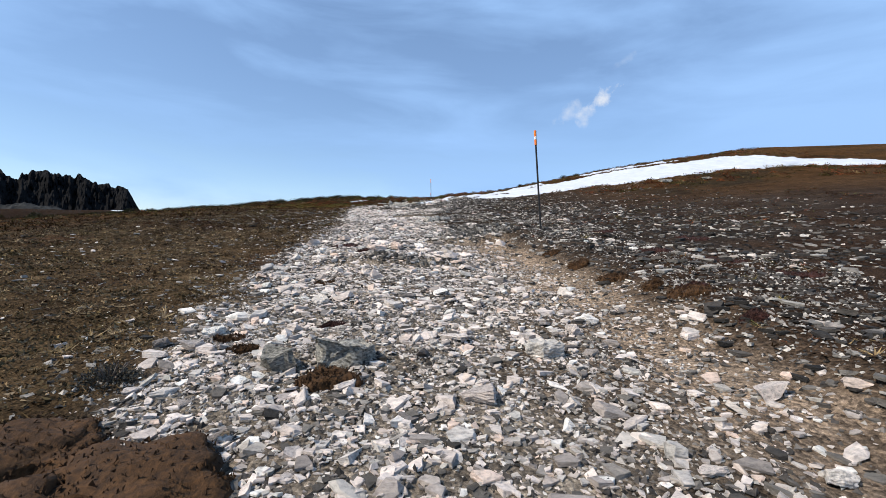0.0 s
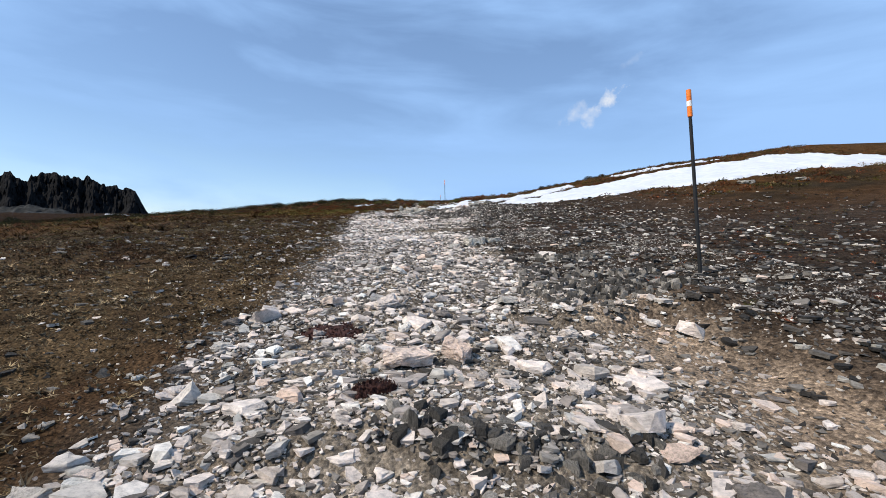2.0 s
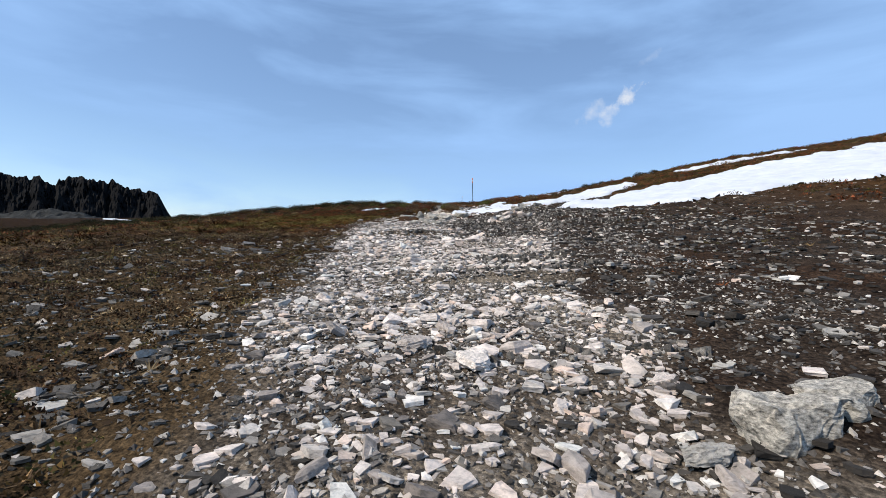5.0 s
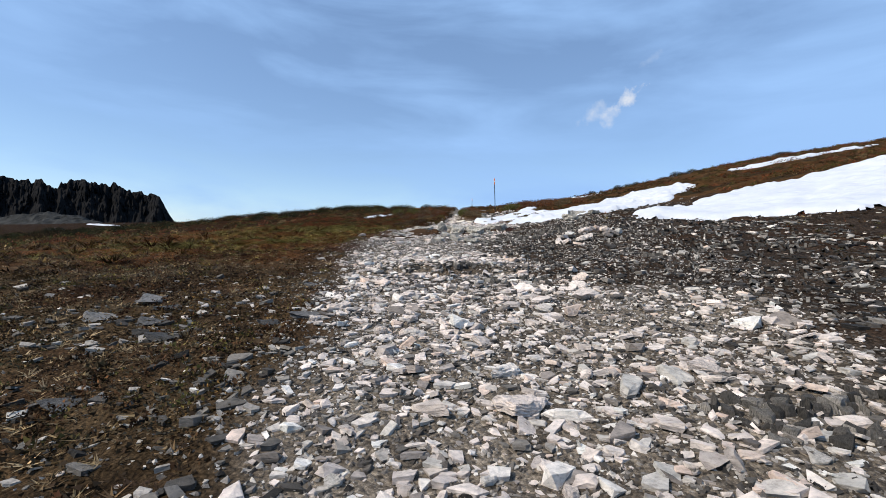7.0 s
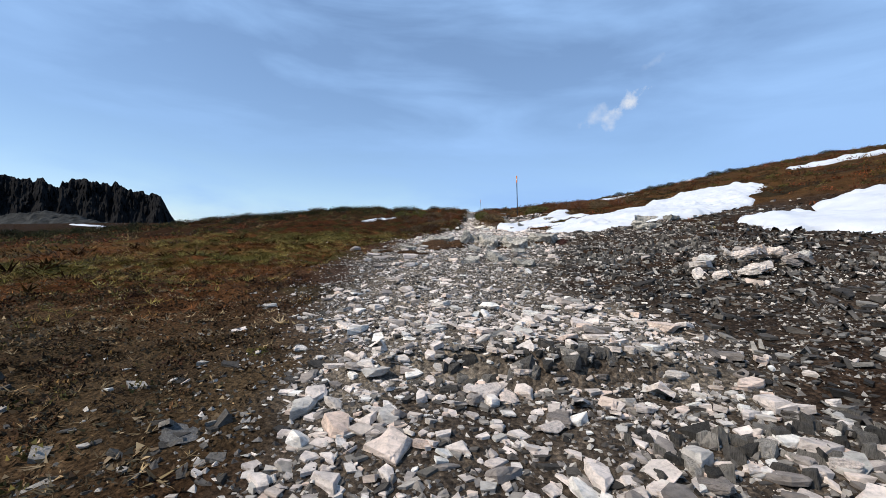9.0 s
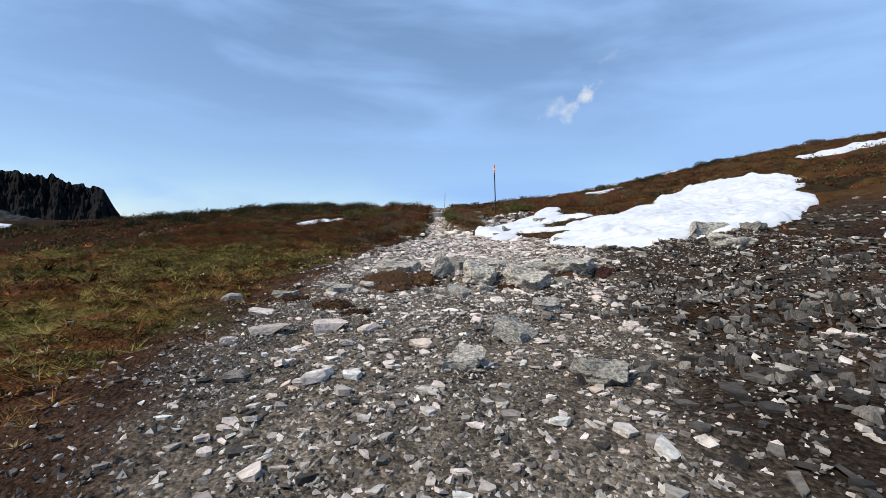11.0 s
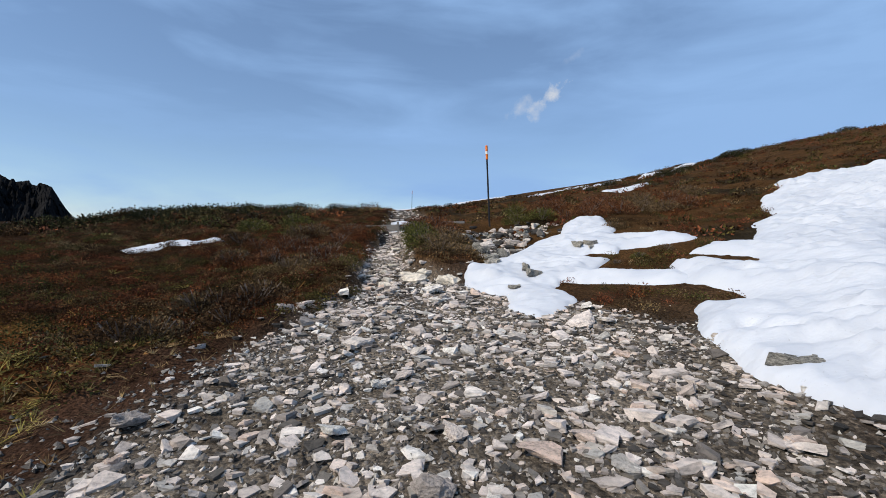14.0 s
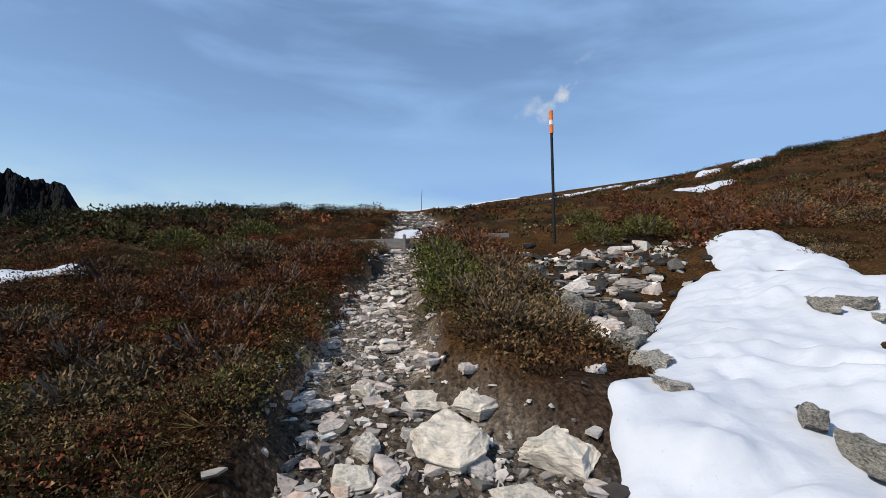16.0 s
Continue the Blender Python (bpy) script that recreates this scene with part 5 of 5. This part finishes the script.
MAT_TONES = np.array([(0.05, 0.026, 0.012), (0.04, 0.018, 0.01), (0.075, 0.045, 0.017), (0.03, 0.018, 0.011), (0.075, 0.062, 0.02), (0.055, 0.028, 0.014)])
greenery("moss_mat", "rust and olive moss mats over wet ground", "moss", 6000, (-10, -2.8, 13, 30), moss_mat, (0.05, 0.15), COARSE, MAT_TONES * 1.35, 145, 0.2, -0.35)
greenery("snowline_heath", "brown and olive heath between the snow patches", "heath", 1100, (-2, 5, 36.8, 45), snowline, (0.1, 0.2), CLUMPS, HEATH_TONES * 0.8, 133)
greenery("cushion_plants", "dark brown cushion plants in wet turf", "heath", 4200, (-12, -1, 11, 30), cushions, (0.05, 0.16), COARSE, TURF_TONES * 0.95, 134, 0.2, -0.3)
greenery("distant_turf", "dry brown turf spread over the open moor", "grass", 12000, (-36, -8, 3, 34), far_turf, (0.12, 0.3), TURFS, MOOR_TONES, 119, 0.3, 0.0)
greenery("straw_grass", "straw-coloured grass fringe along the path edge", "grass", 3200, (-6.5, -3.5, 30, 45), edge_grass, (0.06, 0.14), TUFTS, STRAW_TONES, 120, 0.3, 0.0)


def close_turf(x, y):
    u, path, left, right = zones(x, y)
    return (1 - path) ** 2 * ramp(-u, 0.9, 1.7) * (0.45 + 0.55 * ramp(fbm(x * 1.6, y * 1.6, 142), 0.4, 0.55))


greenery("close_turf", "short matted olive-brown turf beside the track", "grass", 15000, (-6, 0, 1.5, 15), close_turf, (0.025, 0.06), TURFS, TURF_TONES * 1.25, 143, 0.3, 0.0)


def peat(x, y):
    u, path, left, right = zones(x, y)
    return (1 - path) ** 1.3 * ramp(left - u, -0.1, 0.5) * (1 - ramp(y, 24, 29)) * (0.35 + 0.65 * ramp(fbm(x * 0.8, y * 2.4, 148), 0.4, 0.55))


def green_mat(x, y):
    u, path, left, right = zones(x, y)
    n = (fbm(x * 0.7, y * 0.7, 149) - 0.5) * 2
    return (1 - path) * ramp(left - u, 0.3, 0.7) * (1 - ramp(-x + n, 9, 12)) * ramp(y + n * 1.5, 31.5, 33.5) * (1 - ramp(y + n + 0.35 * (left - u), 37.3, 39.0))


MOSSY = [(v * [1.25, 1.0, 0.7], f) for v, f in COARSE]
greenery("peat_turf", "wind-combed brown peat turf beside the track", "turf", 30000, (-10, 0, 1, 29), peat, (0.06, 0.19), MOSSY, np.array([(0.09, 0.06, 0.034), (0.055, 0.034, 0.019), (0.14, 0.10, 0.06), (0.19, 0.142, 0.09), (0.10, 0.072, 0.036)]), 150, 0.2, -0.4)
greenery("green_mat", "yellow-green matted moor grass cushions", "grass", 6500, (-13, -4.5, 31, 39), green_mat, (0.07, 0.19), MOSSY, np.array([(0.09, 0.05, 0.02), (0.105, 0.09, 0.026), (0.145, 0.125, 0.036), (0.07, 0.062, 0.02), (0.175, 0.145, 0.055), (0.12, 0.105, 0.03)]), 151, 0.25, -0.35)
greenery("slope_turf", "dark brown turf tufts on the scree", "grass", 14000, (1, 16, 1, 38), turf_right, (0.04, 0.11), TURFS, HEATH_TONES, 106, 0.3, 0.0)


def skyline_ridge(x, y):
    return np.exp(-((y - 55 - 0.15 * x) / 6.0) ** 2) * ramp(-x, 4.6, 6) * ramp(fbm(x * 0.35, y * 0.35, 107), 0.34, 0.5)


DARK_TONES = np.array([(0.03, 0.032, 0.012), (0.045, 0.036, 0.014), (0.055, 0.03, 0.013)])
greenery("ridge_scrub", "dark wind-cut scrub along the ridge", "scrub", 5200, (-45, -4, 42, 70), skyline_ridge, (0.34, 0.74), CLUMPS, DARK_TONES, 108, 0.2, -0.2)


def bush(x, y, size, tone, label, name="heath_bush"):
    """A rounded shrub: woody stems and a dome of leaves."""
    root = tagged(new(name), label, "shrub", "shrubs beside the track")
    root.location = (x, y, hgt(x, y) - 0.03)
    v, f = leaf_clump(RNG, 1500, 0.09, 0.024, 0.2, 0.1)
    v = v * [size, size, size * 0.95]
    t = np.repeat(np.asarray(tone)[None] * RNG.uniform(0.6, 1.3, len(v) // 3)[:, None], 3, 0)
    ob = new("foliage", mesh_from("foliage", v, f, M_LEAF, t))
    ob.parent = root
    bm = bmesh.new()
    for k in range(9):
        a, r = RNG.rand() * 6.28, RNG.uniform(0.4, 0.9)
        m = Matrix.Translation((0, 0, 0)) @ pose(0, 0, 0, 0, math.degrees(r), math.degrees(a)) @ Matrix.Translation((0, 0, size * 0.4))
        bmesh.ops.create_cone(bm, cap_ends=False, segments=5, radius1=0.012, radius2=0.004, depth=size * 0.8, matrix=m)
    part("stem", bm, M_TWIG, root, "bare grey woody stems")
    return root


OLIVE, RUST, BROWN = (0.08, 0.08, 0.023), (0.115, 0.05, 0.024), (0.11, 0.075, 0.04)
for x, y, size, tone in ((-3.0, 44.3, 0.34, RUST), (-2.7, 44.4, 0.34, RUST), (-3.05, 43.8, 0.32, OLIVE), (-2.6, 43.8, 0.36, RUST), (-3.02, 43.2, 0.33, OLIVE), (-2.5, 43.2, 0.36, RUST),
                         (-2.98, 42.6, 0.33, OLIVE), (-2.5, 42.6, 0.36, BROWN), (-2.95, 42.0, 0.32, OLIVE), (-2.45, 42.0, 0.34, BROWN), (-2.85, 41.4, 0.32, BROWN), (-2.4, 41.4, 0.3, BROWN),
                         (-2.75, 40.95, 0.28, BROWN), (-2.4, 40.9, 0.24, BROWN)):
    bush(x, y, size * 1.3, tone, "dense low heath shrub between path and gully")
for x, y, size, tone in ((-4.4, 44.0, 0.28, RUST), (-4.5, 43.3, 0.3, RUST), (-4.6, 42.6, 0.28, RUST), (-4.5, 41.2, 0.25, RUST), (-5.2, 43.6, 0.35, BROWN), (-5.6, 42.4, 0.3, RUST), (-5.4, 40.9, 0.3, RUST),
                         (-6.2, 41.6, 0.32, BROWN), (-4.9, 40.2, 0.25, BROWN), (-4.3, 40.4, 0.2, BROWN), (-5.9, 44.6, 0.4, OLIVE), (-7.2, 45.6, 0.42, OLIVE), (-8.6, 46.5, 0.42, OLIVE), (-6.4, 46.8, 0.45, OLIVE),
                         (-0.6, 44.6, 0.36, OLIVE), (-0.1, 44.2, 0.38, OLIVE), (0.4, 44.0, 0.4, RUST), (0.9, 43.9, 0.36, RUST), (0.75, 42.3, 0.22, BROWN), (1.5, 43.6, 0.4, RUST), (0.3, 45.4, 0.42, RUST), (1.4, 44.8, 0.42, RUST),
                         (2.3, 44.2, 0.42, BROWN), (-0.35, 39.82, 0.1, BROWN), (0.0, 39.86, 0.12, OLIVE), (0.4, 39.9, 0.14, BROWN)):
    bush(x, y, size * 1.2, tone, "rust-brown heath shrub growing on the moor")
for k in range(34):
    y = RNG.uniform(37.9, 44.5)
    x = float(smooth_line(y, LINE_X)) - np.interp(y, [37.5, 38.3, 39.5, 45], [2.0, 1.4, 0.75, 0.8]) - abs(RNG.normal(0, 1.2))
    tone = np.array((RUST, BROWN, (0.09, 0.038, 0.018), (0.07, 0.04, 0.02))[RNG.randint(4)]) * RNG.uniform(0.6, 1.0)
    bush(x, y, RNG.uniform(0.22, 0.4), tone, "springy brown heath shrub beside the path")
for x, y, size, tone in ((0.7, 45.6, 0.5, RUST), (1.9, 45.6, 0.5, RUST), (2.8, 45.2, 0.5, BROWN), (3.6, 45.0, 0.5, RUST), (2.6, 43.6, 0.42, BROWN), (3.4, 44.0, 0.45, RUST), (-0.3, 46.0, 0.45, OLIVE), (4.4, 45.6, 0.5, BROWN)):
    bush(x, y, size, tone, "rust-brown heath shrub on the hillside above snow")
bush(-1.35, 4.4, 0.2, (0.05, 0.05, 0.045), "dark grey straggly shrub among stones", "grey_shrub")
for x, y, size in ((14.3, 57.2, 0.62), (15.2, 58, 0.55), (16.2, 58.6, 0.5), (13.2, 57, 0.45), (21, 66, 0.8), (22, 66.4, 0.7), (20, 65.4, 0.55), (25, 61, 0.7), (26, 61.6, 0.6), (6, 56, 0.4), (7.4, 57, 0.45), (9.5, 54.5, 0.55), (10.3, 55, 0.45),
                   (8.6, 54, 0.45), (-1.9, 56.5, 0.5), (-1.2, 56, 0.45), (-0.4, 56.6, 0.4)):
    bush(x, y, size, (0.022, 0.024, 0.01), "dark wind-bent bush on the skyline", "skyline_bush")
for k in range(46):
    x = -5.5 - 42 * (k + RNG.rand()) / 46
    y = 55 + 0.15 * x + RNG.normal(0, 3.5)
    bush(x, y, RNG.uniform(0.35, 0.8), (0.022, 0.024, 0.01), "dark wind-bent bush on the skyline", "skyline_bush")

# ---------------------------------------------------------------- far mountain


def mountain():
    """A long dark wall of towers: crest by bearing, faces broken by gullies and ledges."""
    s, t = np.linspace(0, 1, 620), np.linspace(0, 1, 61)
    S, T = np.meshgrid(s, t)
    S, T = S.ravel(), T.ravel()
    deg = 24 * S
    crest = np.interp(deg, [0, 0.5, 1.5, 2.4, 3.0, 3.6, 4.1, 4.9, 5.6, 5.9, 6.6, 7.5, 8.8, 9.4, 10, 10.6, 11.2, 12, 14, 19, 24],
                      [0.02, 0.034, 0.07, 0.079, 0.078, 0.082, 0.079, 0.085, 0.096, 0.09, 0.088, 0.092, 0.088, 0.081, 0.091, 0.083, 0.088, 0.083, 0.08, 0.065, 0.04])
    rag = (fbm(deg * 2.2, deg * 0 + 5.5, 112, 4) - 0.5) * 0.015 - np.maximum(fbm(deg * 1.1, deg * 0 + 2.5, 111, 2) - 0.58, 0) * 0.07
    crest = crest + ramp(deg, 1.6, 2.6) * rag
    up = np.where(T < 0.7, ramp(T, -0.35, 0.72) / 1.0, ramp(1 - T, -0.1, 0.3))
    up = np.clip((up - up.min()) / (up.max() - up.min()), 0, 1)
    buttress = (fbm(deg * 1.3 + up * 0.8, up * 1.6, 113) - 0.5) * 240
    ledges = (fbm(deg * 2.6, up * 9, 114) - 0.5) * 90 + (fbm(deg * 7, up * 14, 115) - 0.5) * 46
    r = 2300 + 600 * T + (buttress + ledges) * np.sin(np.pi * np.clip(T, 0, 1))
    z = -60 + (crest * 2600 + 60) * up
    a = np.radians(34.6 + deg)
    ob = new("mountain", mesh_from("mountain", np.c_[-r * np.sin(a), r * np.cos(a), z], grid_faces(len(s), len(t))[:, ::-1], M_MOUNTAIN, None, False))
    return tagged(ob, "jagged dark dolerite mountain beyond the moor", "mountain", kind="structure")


mountain()


def knoll():
    s, t = np.linspace(0, 1, 150), np.linspace(0, 1, 40)
    S, T = np.meshgrid(s, t)
    S, T = S.ravel(), T.ravel()
    x, y = -365 + 160 * S, 265 + 80 * T
    dome = np.sin(np.pi * np.clip(S, 0, 1)) ** 0.45 * np.sin(np.pi * T) ** 0.7
    z = -30 + dome * (49 - 10 * S) + (fbm(x / 9, y / 9, 121) - 0.5) * 6 * dome + (fbm(x / 2.5, y / 2.5, 122) - 0.5) * 2.5 * dome
    ob = new("rocky_knoll", mesh_from("rocky_knoll", np.c_[x, y, z], grid_faces(len(s), len(t)), M_KNOLL))
    return tagged(ob, "grey rocky knoll below the far mountain", "hill", kind="structure")


knoll()
